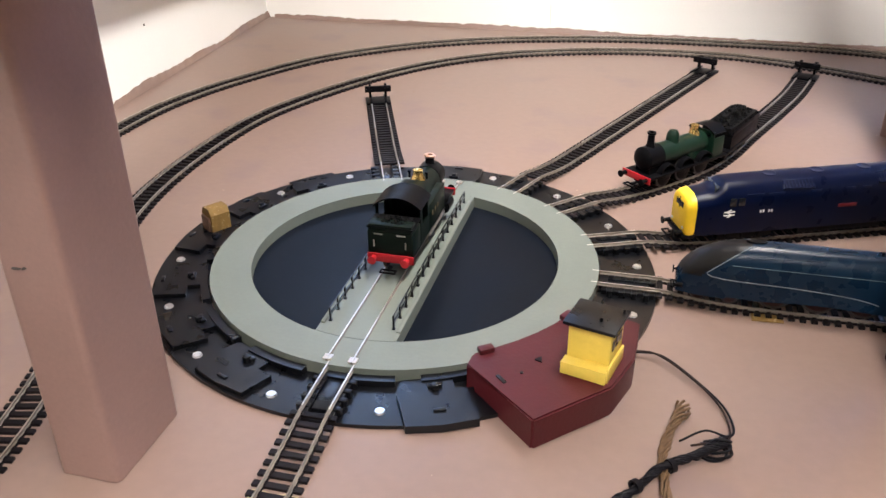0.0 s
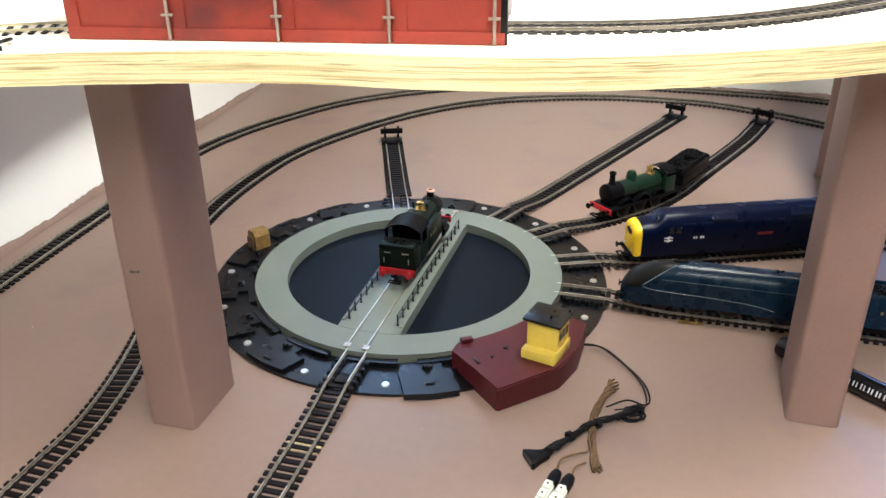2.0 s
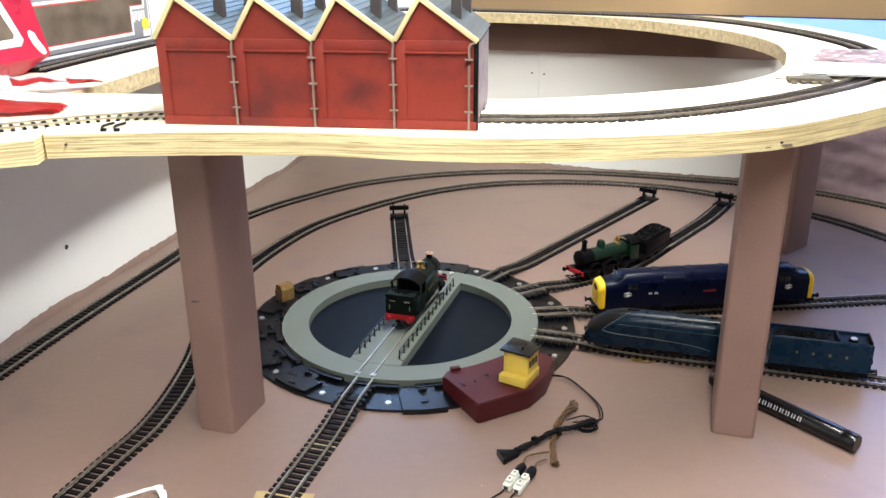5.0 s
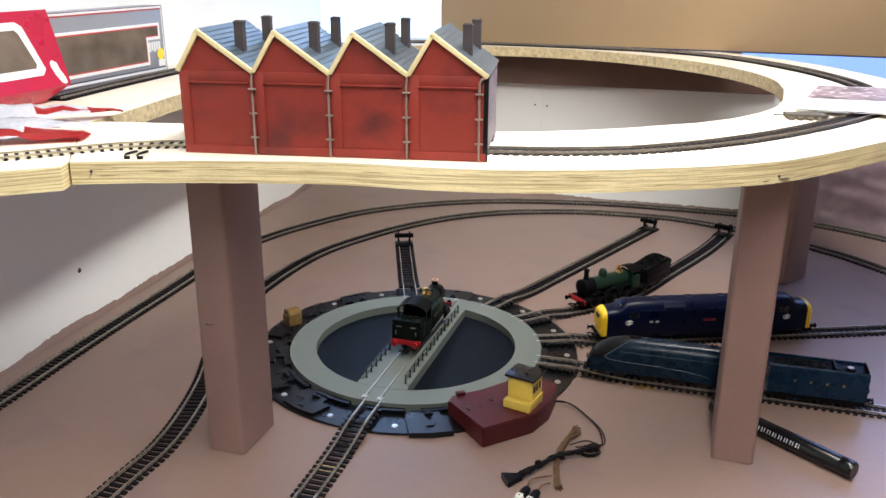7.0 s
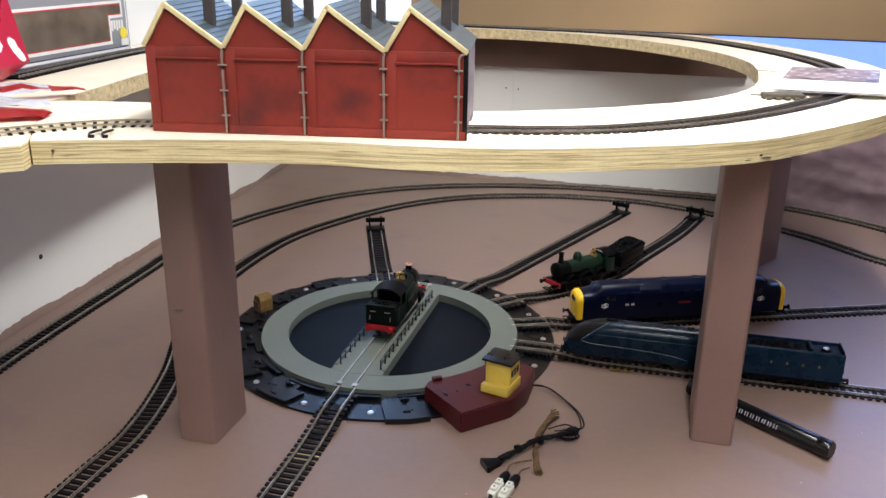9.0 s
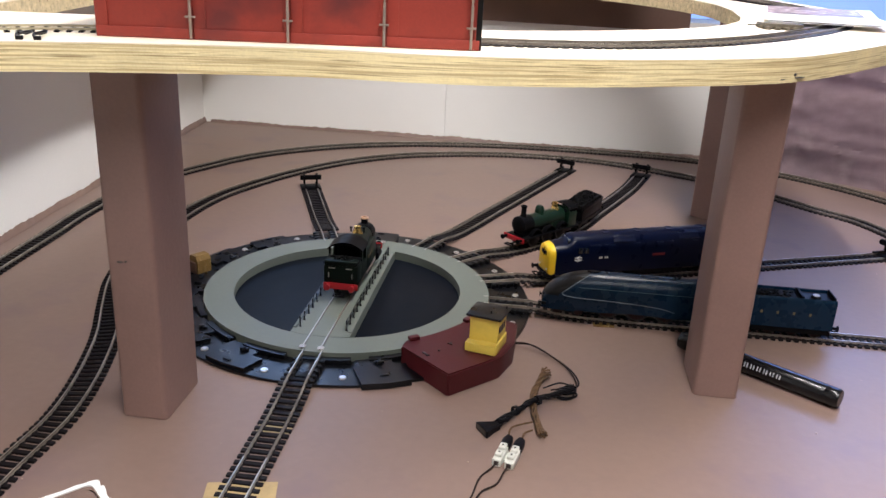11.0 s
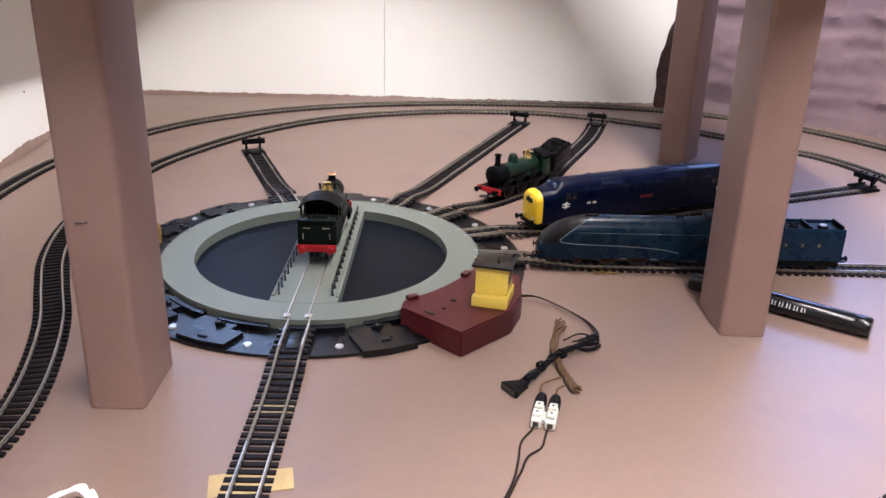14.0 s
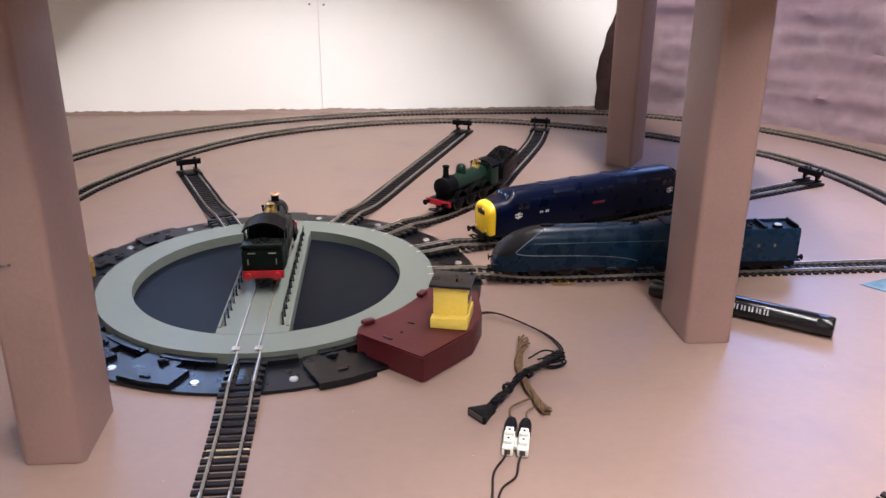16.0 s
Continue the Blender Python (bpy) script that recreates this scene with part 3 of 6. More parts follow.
LOW_MESH = mesh_of(bm, "low_sleeper", SLEEPER)
bm = bmesh.new()
box(bm, -0.0027, 0.0027, -0.0140, 0.0140, 0, 0.0010, 0.0002)
for s in (-1, 1):
    box(bm, -0.0012, 0.0012, s * 0.0087 - 0.0018, s * 0.0087 + 0.0018, 0.0008, 0.0014)
WIDE_MESH = mesh_of(bm, "wide_sleeper", GLOSSSLEEPER)
PALE = mat("cream_stained_sleeper", (0.42, 0.34, 0.20), 0.6, var=0.3, scale=120)
PALE_MESH = SLEEPER_MESH.copy()
PALE_MESH.materials[0] = PALE
RAIL_PROFILE = ((-0.0010, 0), (0.0010, 0), (0.0010, 0.0005), (0.00045, 0.0008), (0.00052, 0.0026), (-0.00052, 0.0026), (-0.00045, 0.0008), (-0.0010, 0.0005))


def frame_at(path, i):
    t = (path[min(i + 1, len(path) - 1)] - path[max(i - 1, 0)]).normalized()
    side = Vector((-t.y, t.x, 0)).normalized()
    return t, side


def rail_mesh(path, offset, origin, z=0.0020, tall=1.0):
    bm = bmesh.new()
    rings = []
    for i, p in enumerate(path):
        t, side = frame_at(path, i)
        c = p - origin + side * offset
        rings.append([c + side * a + Vector((0, 0, z + b * tall)) for a, b in RAIL_PROFILE])
    loft(bm, rings)
    for f in bm.faces:
        if any(v.co.z - path[0].z + origin.z < z + 0.0025 * tall for v in f.verts):
            f.material_index = 1
    return bm


def strip_mesh(path, offs, half, z0, z1, origin):
    bm = bmesh.new()
    for off in offs:
        rings = []
        for i, p in enumerate(path):
            t, side = frame_at(path, i)
            c = p - origin + side * off
            rings.append([c + side * a + Vector((0, 0, b)) for a, b in ((-half, z0), (half, z0), (half, z1), (-half, z1))])
        loft(bm, rings)
    return bm


def track(points, label, group, z=0.0, per_section=21, bare_start=0.0, pale=(), name="track_section", low=False, wide=False):
    """Lengths of track along a line: each section has two rails, webs and its sleepers. bare_start: metres at the start with rails only."""
    path = [p + Vector((0, 0, z)) for p in smooth_path(points, PITCH / 2)]
    n = (len(path) - 1) // 2
    s = 0
    while s < n:
        e = min(s + per_section, n)
        if n - e < 5:
            e = n
        seg = path[2 * s:2 * e + 1]
        origin = seg[0].copy()
        th = thing(name, label, "model track", group, pose(*origin))
        for o in (-0.0087, 0.0087):
            run = [p.copy() for p in seg]
            d = (run[-1] - run[-2]).normalized()
            run[-1] = run[-1] - d * 0.0003
            part("rail", rail_mesh(run, o, origin, 0.0009, 0.80 if wide else 0.60) if low else rail_mesh(run, o, origin), [STEEL, LITRAIL if low and not wide else RAILSIDE], th)
        live = [p for k, p in enumerate(seg) if (2 * s + k) * PITCH / 2 >= bare_start]
        if len(live) > 1 and (wide or not low):
            part("web", strip_mesh(live, (-0.0087, 0.0087), 0.0014, 0.0001, 0.0009 if low else 0.0012, origin), SLEEPER, th)
        for k in range(s, e):
            if (k + 0.5) * PITCH < bare_start:
                continue
            i = 2 * k + 1
            t, side = frame_at(path, i)
            sl = new("sleeper", WIDE_MESH if wide else LOW_MESH if low else PALE_MESH if any(abs((k + 0.5) * PITCH - q) < PITCH * 0.55 for q in pale) else SLEEPER_MESH)
            sl.parent = th
            sl.matrix_basis = Matrix.Translation(path[i] - origin) @ Matrix.Rotation(math.atan2(t.y, t.x), 4, "Z")
        s = e
    return path


C = Vector((-0.163, 0.601, 0))
LIFT = 0.0066
A_BRIDGE = -90.0
A_NEAR, A_STREAM, A_DIESEL, A_GOODS, A_FREE, A_STUB = -89.3, 0.9, 23.4, 47.2, 68.3, 111.7


def polar(r, a, z=0.0):
    return (C.x + r * math.cos(radians(a)), C.y + r * math.sin(radians(a)), z)


def radial(a, r_end, n=14, bend=None):
    """Points of a siding that leaves the turntable at angle a."""
    pts = [polar(0.1475, a, LIFT), polar(0.172, a, LIFT), polar(0.198, a, LIFT * 0.96), polar(0.222, a, LIFT * 0.45), polar(0.248, a, 0.0006)]
    pts += bend or [polar(0.248 + (r_end - 0.248) * i / n, a) for i in range(1, n + 1)]
    return pts


oval_in = [(-0.330, 0.06), (-0.330, 0.165), (-0.330, 0.255), (-0.3290, 0.304), (-0.3325, 0.336), (-0.3405, 0.374), (-0.3535, 0.420), (-0.3690, 0.464), (-0.3950, 0.522), (-0.4190, 0.580),
           (-0.4360, 0.645), (-0.4440, 0.715), (-0.4435, 0.800), (-0.4340, 0.884), (-0.4100, 0.959), (-0.3590, 1.061), (-0.2940, 1.148), (-0.2150, 1.212), (-0.1260, 1.252), (-0.0320, 1.277),
           (0.0640, 1.283), (0.1300, 1.278), (0.2050, 1.254), (0.3010, 1.207), (0.3860, 1.150), (0.4560, 1.080), (0.5090, 1.030), (0.5460, 0.948), (0.5640, 0.850), (0.566, 0.74), (0.566, 0.62), (0.566, 0.45)]
oval_out = [(-0.545, 0.13), (-0.549, 0.25), (-0.552, 0.355), (-0.558, 0.443), (-0.563, 0.548), (-0.568, 0.690), (-0.5725, 0.780), (-0.5680, 0.875), (-0.5530, 0.945), (-0.5240, 1.020), (-0.4650, 1.128),
            (-0.3910, 1.204), (-0.3120, 1.258), (-0.2240, 1.299), (-0.1290, 1.326), (-0.0310, 1.344), (0.0700, 1.350)] + [p for p in arc(0.196, 0.845, 0.505, 88, 0, 14)] + [(0.701, 0.72), (0.701, 0.55)]
track(oval_in, "curved model track with dark sleepers and dull nickel rails", "inner loop of track")
track(oval_out, "curved model track close to the wall, dull nickel rails", "outer loop of track")
near_pts = radial(A_NEAR, 0.56)
track(near_pts, "straight model track leading onto the turntable", "sidings at the turntable", bare_start=0.047)
track(radial(A_STREAM, 0.70), "straight model track under the blue streamlined engine", "sidings at the turntable", bare_start=0.047)
track(radial(A_DIESEL, 0.735), "straight model track under the blue diesel", "sidings at the turntable", bare_start=0.047)
goods_pts = radial(A_GOODS, 0, bend=[(0.0225, 0.8012), (0.062, 0.848), (0.0886, 0.8965), (0.1160, 0.966), (0.1465, 1.040), (0.1780, 1.122), (0.2055, 1.214)])
goods_path = track(goods_pts, "curving model track under the green tender engine", "sidings at the turntable", bare_start=0.047)
track(radial(A_FREE, 0.652), "empty straight siding of model track", "sidings at the turntable", bare_start=0.047)
track(radial(A_STUB, 0.425), "short empty siding of model track", "sidings at the turntable", bare_start=0.047)
track([(0.165, 0.199), (0.20, 0.223), (0.30, 0.290), (0.40, 0.357), (0.50, 0.424)], "loose straight piece of model track on the baseboard", "loose track")
track([(-0.071, 0.224), (-0.073, 0.190), (-0.075, 0.150)], "short offcut of model track on the baseboard", "loose track")
# track on the raised deck
deck_left = [(-0.500, 0.145), (-0.430, 0.185), (-0.376, 0.230), (-0.320, 0.287), (-0.274, 0.314), (-0.200, 0.334), (-0.110, 0.354)]
deck_front = [(-0.110, 0.354), (-0.010, 0.3745), (0.037, 0.387), (0.081, 0.405), (0.124, 0.434),
              (0.170, 0.476), (0.220, 0.535), (0.279, 0.622), (0.318, 0.700), (0.338, 0.790), (0.335, 0.880)]
deck_back = [(0.335, 0.880), (0.316, 0.960), (0.268, 1.072), (0.188, 1.186), (0.093, 1.254), (-0.050, 1.286), (-0.214, 1.302), (-0.365, 1.300), (-0.470, 1.245), (-0.525, 1.130), (-0.548, 0.980), (-0.562, 0.780), (-0.553, 0.600), (-0.540, 0.470)]
track(deck_left, "model track by the cartons, deck's reflection put into its rail colour", "deck track", z=DECK_T + 0.0002, low=True)
track(deck_front, "model track curving along the pale raised deck", "deck track", z=DECK_T + 0.0002, low=True, wide=True)
track(deck_back, "model track curving along the chipboard deck", "deck track", z=DECK_T + 0.0002)


# buffer stops
def buffer_stop(x, y, angle, z=0.0):
    th = thing("buffer_stop", "small black plastic buffer stop at the end of a siding", "buffer stop", "buffer stops", pose(x, y, z, 0, 0, angle))
    bm = bmesh.new()
    for s in (-1, 1):
        box(bm, -0.0245, 0.006, s * 0.0087 - 0.0016, s * 0.0087 + 0.0016, 0.0048, 0.0066, 0.0003)
    part("foot", bm, BLACKL, th)
    bm = bmesh.new()
    box(bm, -0.020, 0.007, -0.0150, 0.0150, 0.0003, 0.0034, 0.0004)
    part("base", bm, BLACKL, th)
    for s in (-1, 1):
        bm = bmesh.new()
        box(bm, -0.0055, -0.0020, s * 0.0095 - 0.0014, s * 0.0095 + 0.0014, 0.0066, 0.0225, 0.0003)
        part("upright", bm, BLACKL, th)
        bm = bmesh.new()
        box(bm, -0.0012, 0.0012, -0.0012, 0.0012, -0.0085, 0.0085, 0.0002, pose(0.0016, s * 0.0095, 0.0128, 0, 38, 0))
        part("brace", bm, BLACKL, th)
    bm = bmesh.new()
    box(bm, -0.0095, -0.0057, -0.0158, 0.0158, 0.0140, 0.0212, 0.0004)
    part("buffer_beam", bm, BLACKL, th)
    for s in (-1, 1):
        bm = bmesh.new()
        cyl(bm, 0.0012, 0.0012, 0.0022, pose(-0.0117, s * 0.0115, 0.0182, 0, 90, 0), 10)
        cyl(bm, 0.0027, 0.0027, 0.0010, pose(-0.0127, s * 0.0115, 0.0182, 0, 90, 0), 14)
        part("buffer", bm, BLACKL, th)


for r, a in ((0.417, A_STUB), (0.647, A_FREE), (0.727, A_DIESEL)):
    p = polar(r, a)
    buffer_stop(p[0], p[1], a)
buffer_stop(0.2038, 1.2080, 72)


# ---- turntable ----
turntable = thing("turntable", "grey model turntable with black rim, railed bridge and maroon house", "turntable", m=pose(C.x, C.y, 0))
RING_R, RIM_R, RING_Z, HALF = 0.1525, 0.1212, 0.0112, 0.0292
bm = bmesh.new()
ring_solid(bm, RING_R + 0.0012, 0.1968, 0.0004, 0.0030, seg=128)
part("rim_plate", bm, BLACKP, turntable, "matt black plastic rim")
bm = bmesh.new()
ring_solid(bm, RIM_R, RING_R, 0.0006, RING_Z, seg=144)
part("ring", bm, GREYP, turntable, "pale grey-green plastic ring")
bm = bmesh.new()
cyl(bm, RIM_R, RIM_R, 0.0008, Matrix.Translation((0, 0, 0.0004)), 128)
part("well_floor", bm, WELL, turntable, "dark blue-grey well floor")
# bridge across the well
BR = pose(0, 0, 0, 0, 0, A_BRIDGE)
a_in = math.degrees(math.asin(HALF / (RIM_R - 0.0003)))
edge = arc(0, 0, RIM_R - 0.0003, -a_in, a_in, 14) + arc(0, 0, RIM_R - 0.0003, 180 - a_in, 180 + a_in, 14)
bm = bmesh.new()
prism(bm, edge, 0.0012, RING_Z + 0.0001)
bmesh.ops.transform(bm, matrix=BR, verts=bm.verts[:])
part("bridge", bm, GREYP, turntable)
for s in (-1, 1):
    bm = bmesh.new()
    box(bm, -0.108, 0.108, s * 0.0275 - 0.0016, s * 0.0275 + 0.0016, RING_Z, RING_Z + 0.0012, 0.0003)
    bmesh.ops.transform(bm, matrix=BR, verts=bm.verts[:])
    part("kerb", bm, GREYP, turntable)
    run = [Vector((-0.149 + 0.298 * i / 40, s * 0.0087, 0)) for i in range(41)]
    bm = rail_mesh(run, 0, Vector((0, 0, 0)), RING_Z)
    for v in bm.verts:
        v.co.z = RING_Z + (v.co.z - RING_Z) * 0.62
    bmesh.ops.transform(bm, matrix=BR, verts=bm.verts[:])
    part("bridge_rail", bm, [STEEL, RAILSIDE], turntable, "dull nickel rail")
    for e in (-1, 1):
        bm = bmesh.new()
        box(bm, -0.003, 0.003, -0.0030, 0.0030, 0, 0.0012, 0.0003, BR @ pose(e * 0.1455, s * 0.0087, RING_Z))
        part("rail_clip", bm, STEEL, turntable, "dull metal contact clip")
    bm = bmesh.new()
    for i in range(15):
        x = -0.104 + 0.208 * i / 14
        box(bm, x - 0.00055, x + 0.00055, s * 0.0232 - 0.00055, s * 0.0232 + 0.00055, RING_Z, RING_Z + 0.0112)
        box(bm, x - 0.0011, x + 0.0011, s * 0.0232 - 0.0011, s * 0.0232 + 0.0011, RING_Z, RING_Z + 0.0009)
    for h in (0.0060, 0.0108):
        box(bm, -0.104, 0.104, s * 0.0232 - 0.0004, s * 0.0232 + 0.0004, RING_Z + h - 0.0004, RING_Z + h + 0.0004)
    bmesh.ops.transform(bm, matrix=BR, verts=bm.verts[:])
    part("handrail", bm, BLACKP, turntable, "thin black post-and-rail handrail")
# raised slot covers round the rim, with clips, and screws between them
A0 = A_NEAR
taken = {0: "track", 4: "track", 5: "track", 6: "track", 7: "track", 9: "track", 1: "cover", 2: "motor", 3: "motor"}
for k in range(16):
    a = A0 + 22.5 * k
    kind = taken.get(k, "cover")
    M = pose(0, 0, 0, 0, 0, a)
    if kind == "cover":
        bm = bmesh.new()
        ro = 0.2005 if k == 1 else 0.1930
        prism(bm, [(0.1565, -0.021), (0.1695, -0.0245), (ro, -0.0225), (ro + 0.0020, 0), (ro, 0.0225), (0.1695, 0.0245), (0.1695, 0.0125), (0.1565, 0.0125)], 0.0008 if k == 1 else 0.0030, 0.0064)
        bmesh.ops.transform(bm, matrix=M, verts=bm.verts[:])
        part("slot_cover", bm, BLACKP, turntable)
        bm = bmesh.new()
        box(bm, 0.1640, 0.1675, -0.0045, 0.0045, 0.0064, 0.0088, 0.0005, M)
        box(bm, 0.1655, 0.1700, -0.0020, 0.0020, 0.0064, 0.0102, 0.0005, M)
        part("clip", bm, BLACKP, turntable)
        bm = bmesh.new()
        box(bm, 0.1875, 0.1902, -0.0040, 0.0040, 0.0064, 0.0076, 0.0004, M)
        part("clip", bm, BLACKP, turntable)
    elif kind == "track":
        bm = bmesh.new()
        for s in (-1, 1):
            box(bm, 0.1560, 0.1950, s * 0.0087 - 0.0030, s * 0.0087 + 0.0030, 0.0030, 0.0070, 0.0004, M)
            for r in (0.160, 0.169, 0.178, 0.187):
                box(bm, r, r + 0.004, s * 0.0105 - 0.0042, s * 0.0105 + 0.0042, 0.0030, 0.0080, 0.0004, M)
        box(bm, 0.1600, 0.1900, -0.0052, 0.0052, 0.0030, 0.0062, 0.0005, M)
        part("track_seat", bm, BLACKP, turntable)
    if k not in (2,):
        bm = bmesh.new()
        ring_solid(bm, RING_R + 0.0014, 0.1600, 0.0030, 0.0076, a - 11.25 + (8.5 if kind != "x" else 0), a + 11.25 + 2.5, seg=96)
        part("inner_lip", bm, BLACKP, turntable)
        bm = bmesh.new()
        sm = pose(0, 0, 0, 0, 0, a + 11.25) @ pose(0.184, 0, 0.0030)
        cyl(bm, 0.0036, 0.0030, 0.0012, sm, 18)
        box(bm, -0.0024, 0.0024, -0.0003, 0.0003, 0.0011, 0.0014, 0, sm @ pose(0, 0, 0, 0, 0, 37 * k))
        box(bm, -0.0003, 0.0003, -0.0024, 0.0024, 0.0011, 0.0014, 0, sm @ pose(0, 0, 0, 0, 0, 37 * k))
        if k != 1:
            part("screw", bm, SCREW, turntable, "bright zinc screw head")
        else:
            bm.free()
# motor house: low five-sided box against the ring
W = Matrix.Translation(-C)
motor = [(-0.030, 0.4135), (0.0115, 0.4555), (0.0225, 0.4870), (0.0235, 0.5300)]
curve = [(C.x + 0.1565 * math.cos(radians(q)), C.y + 0.1565 * math.sin(radians(q))) for q in (-21, -27, -33, -39, -45, -51, -57)]
motor += curve[:] + [(-0.079, 0.4560), (-0.0725, 0.4540)]
bm = bmesh.new()
prism(bm, motor, 0.0005, 0.0215)
bmesh.ops.bevel(bm, geom=[e for e in bm.edges if all(v.co.z > 0.02 for v in e.verts)] + [e for e in bm.edges if abs(e.verts[0].co.z - e.verts[1].co.z) > 0.01 and e.verts[0].co.y < 0.5], offset=0.0012, segments=2, affect="EDGES")
bmesh.ops.transform(bm, matrix=W, verts=bm.verts[:])
motor_house = part("motor_house", bm, MAROON, turntable, "glossy maroon plastic motor house")
for q, rr in ((-29, 0.158), (-54, 0.158)):
    bm = bmesh.new()
    box(bm, -0.003, 0.003, -0.005, 0.005, 0, 0.0035, 0.0006, pose(0, 0, 0, 0, 0, q) @ pose(rr, 0, 0.0215))
    part("lug", bm, MAROON, motor_house)
bm = bmesh.new()
box(bm, -0.0045, 0.0045, -0.0013, 0.0013, 0, 0.0010, 0.0003, W @ pose(-0.055, 0.447, 0.0212, 0, 0, -46))
prism(bm, [(-0.0385 - C.x, 0.4715 - C.y), (-0.0335 - C.x, 0.4695 - C.y), (-0.0345 - C.x, 0.4755 - C.y)], 0.0214, 0.0222)
cyl(bm, 0.0012, 0.0012, 0.0012, W @ pose(-0.044, 0.4560, 0.0212), 10)
part("slot", bm, BLACKP, motor_house)
# yellow control cabin on the motor house
HM = W @ pose(-0.0030, 0.4765, 0.0216, 0, 0, -14)
bm = bmesh.new()
box(bm, -0.0145, 0.0145, -0.0185, -0.0100, 0, 0.0085, 0.0005, HM)
box(bm, -0.0012, 0.0145, -0.0189, -0.0100, 0.0085, 0.0092, 0.0003, HM)
box(bm, -0.0135, 0.0135, -0.0100, 0.0140, 0, 0.0320, 0.0004, HM)
box(bm, 0.0137, 0.0152, -0.0165, 0.0140, 0, 0.0105, 0.0004, HM)
cabin = part("cabin", bm, YELLOW, turntable, "bright yellow plastic control cabin")
bm = bmesh.new()
box(bm, -0.0165, 0.0165, -0.0135, 0.0165, 0.0322, 0.0346, 0.0005, HM)
cyl(bm, 0.0011, 0.0009, 0.0025, HM @ pose(0.004, -0.003, 0.0346), 10)
cyl(bm, 0.0011, 0.0009, 0.0020, HM @ pose(0.0135, 0.013, 0.0346), 10)
part("roof", bm, BLACKP, cabin, "flat black roof")
bm = bmesh.new()
for i in range(3):
    box(bm, 0.0133, 0.0140, -0.0070 + 0.0066 * i, -0.0028 + 0.0066 * i, 0.0175, 0.0245, 0, HM)
for i in range(2):
    box(bm, -0.0100 + 0.0105 * i, -0.0015 + 0.0105 * i, 0.0138, 0.0144, 0.0170, 0.0250, 0, HM)
part("window", bm, DARKGLASS, cabin)


# ---- rolling stock (built in millimetres, front along x, z = 0 on the rail) ----
MM = Matrix.Scale(0.001, 4)


def mm_part(name, bm, material, parent, label="", smooth=35):
    bmesh.ops.transform(bm, matrix=MM, verts=bm.verts[:])
    return part(name, bm, material, parent, label, smooth)


def wheels(th, xs, r, material=BLACKL, half=7.6, name="wheel"):
    for x in xs:
        for s in (-1, 1):
            bm = bmesh.new()
            cyl(bm, r, r, 2.4, pose(x, s * half - 1.2, r, -90, 0, 0), 22)
            o = s * (half + 1.2)
            cyl(bm, r * 0.80, r * 0.74, 0.35, pose(x, o if s > 0 else o - 0.35, r, -90, 0, 0), 20)
            cyl(bm, r * 0.22, r * 0.2, 0.9, pose(x, o if s > 0 else o - 0.9, r, -90, 0, 0), 10)
            w = mm_part(name, bm, material, th)
            bm = bmesh.new()
            ring_solid(bm, r * 0.86, r * 1.015, -1.3, 1.3, seg=24)
            bmesh.ops.transform(bm, matrix=pose(x, s * half, r, -90, 0, 0), verts=bm.verts[:])
            mm_part("tyre", bm, TYRE, w)


def buffers(th, x, dirn, z=13.5, spread=11.5, shank=BLACKL):
    for s in (-1, 1):
        bm = bmesh.new()
        X = pose(x, s * spread, z, 0, 90 * dirn, 0)
        cyl(bm, 1.9, 1.5, 4.5, X, 14)
        cyl(bm, 0.9, 0.9, 6.5, X, 10)
        cyl(bm, 2.9, 2.9, 0.9, X @ Matrix.Translation((0, 0, 6.2)), 18)
        mm_part("buffer", bm, shank, th)


def coupling(th, x, dirn):
    bm = bmesh.new()
    box(bm, x, x + dirn * 8, -1.2, 1.2, 6.5, 7.8)
    for s in (-1, 1):
        box(bm, x + dirn * 6, x + dirn * 12, s * 5 - 0.5, s * 5 + 0.5, 6.3, 7.3)
    box(bm, min(x + dirn * 11, x + dirn * 12.2), max(x + dirn * 11, x + dirn * 12.2), -5.5, 5.5, 6.3, 7.3)
    box(bm, min(x + dirn * 6, x + dirn * 7), max(x + dirn * 6, x + dirn * 7), -5.5, 5.5, 6.3, 7.3)
    mm_part("coupling", bm, BLACKL, th, "black tension-lock coupling")


def arch_roof(bm, x0, x1, half, z_edge, z_top, thick=1.0, n=14):
    R = (half ** 2 + (z_top - z_edge) ** 2) / (2 * (z_top - z_edge))
    a = math.degrees(math.asin(min(1, half / R)))
    zc = z_top - R
    rings = []
    for x in (x0, x0 + 0.4, x1 - 0.4, x1):
        out = [(x, R * math.sin(radians(-a + 2 * a * i / n)), zc + R * math.cos(radians(-a + 2 * a * i / n))) for i in range(n + 1)]
        inn = [(x, (R - thick) * math.sin(radians(a - 2 * a * i / n)), zc + (R - thick) * math.cos(radians(a - 2 * a * i / n))) for i in range(n + 1)]
        rings.append(out + inn)
    loft(bm, rings)


def lathe(bm, prof, m, seg=20):
    rings = []
    for r, z in prof:
        rings.append([m @ Vector((r * math.cos(2 * math.pi * k / seg), r * math.sin(2 * math.pi * k / seg), z)) for k in range(seg)])
    loft(bm, rings)


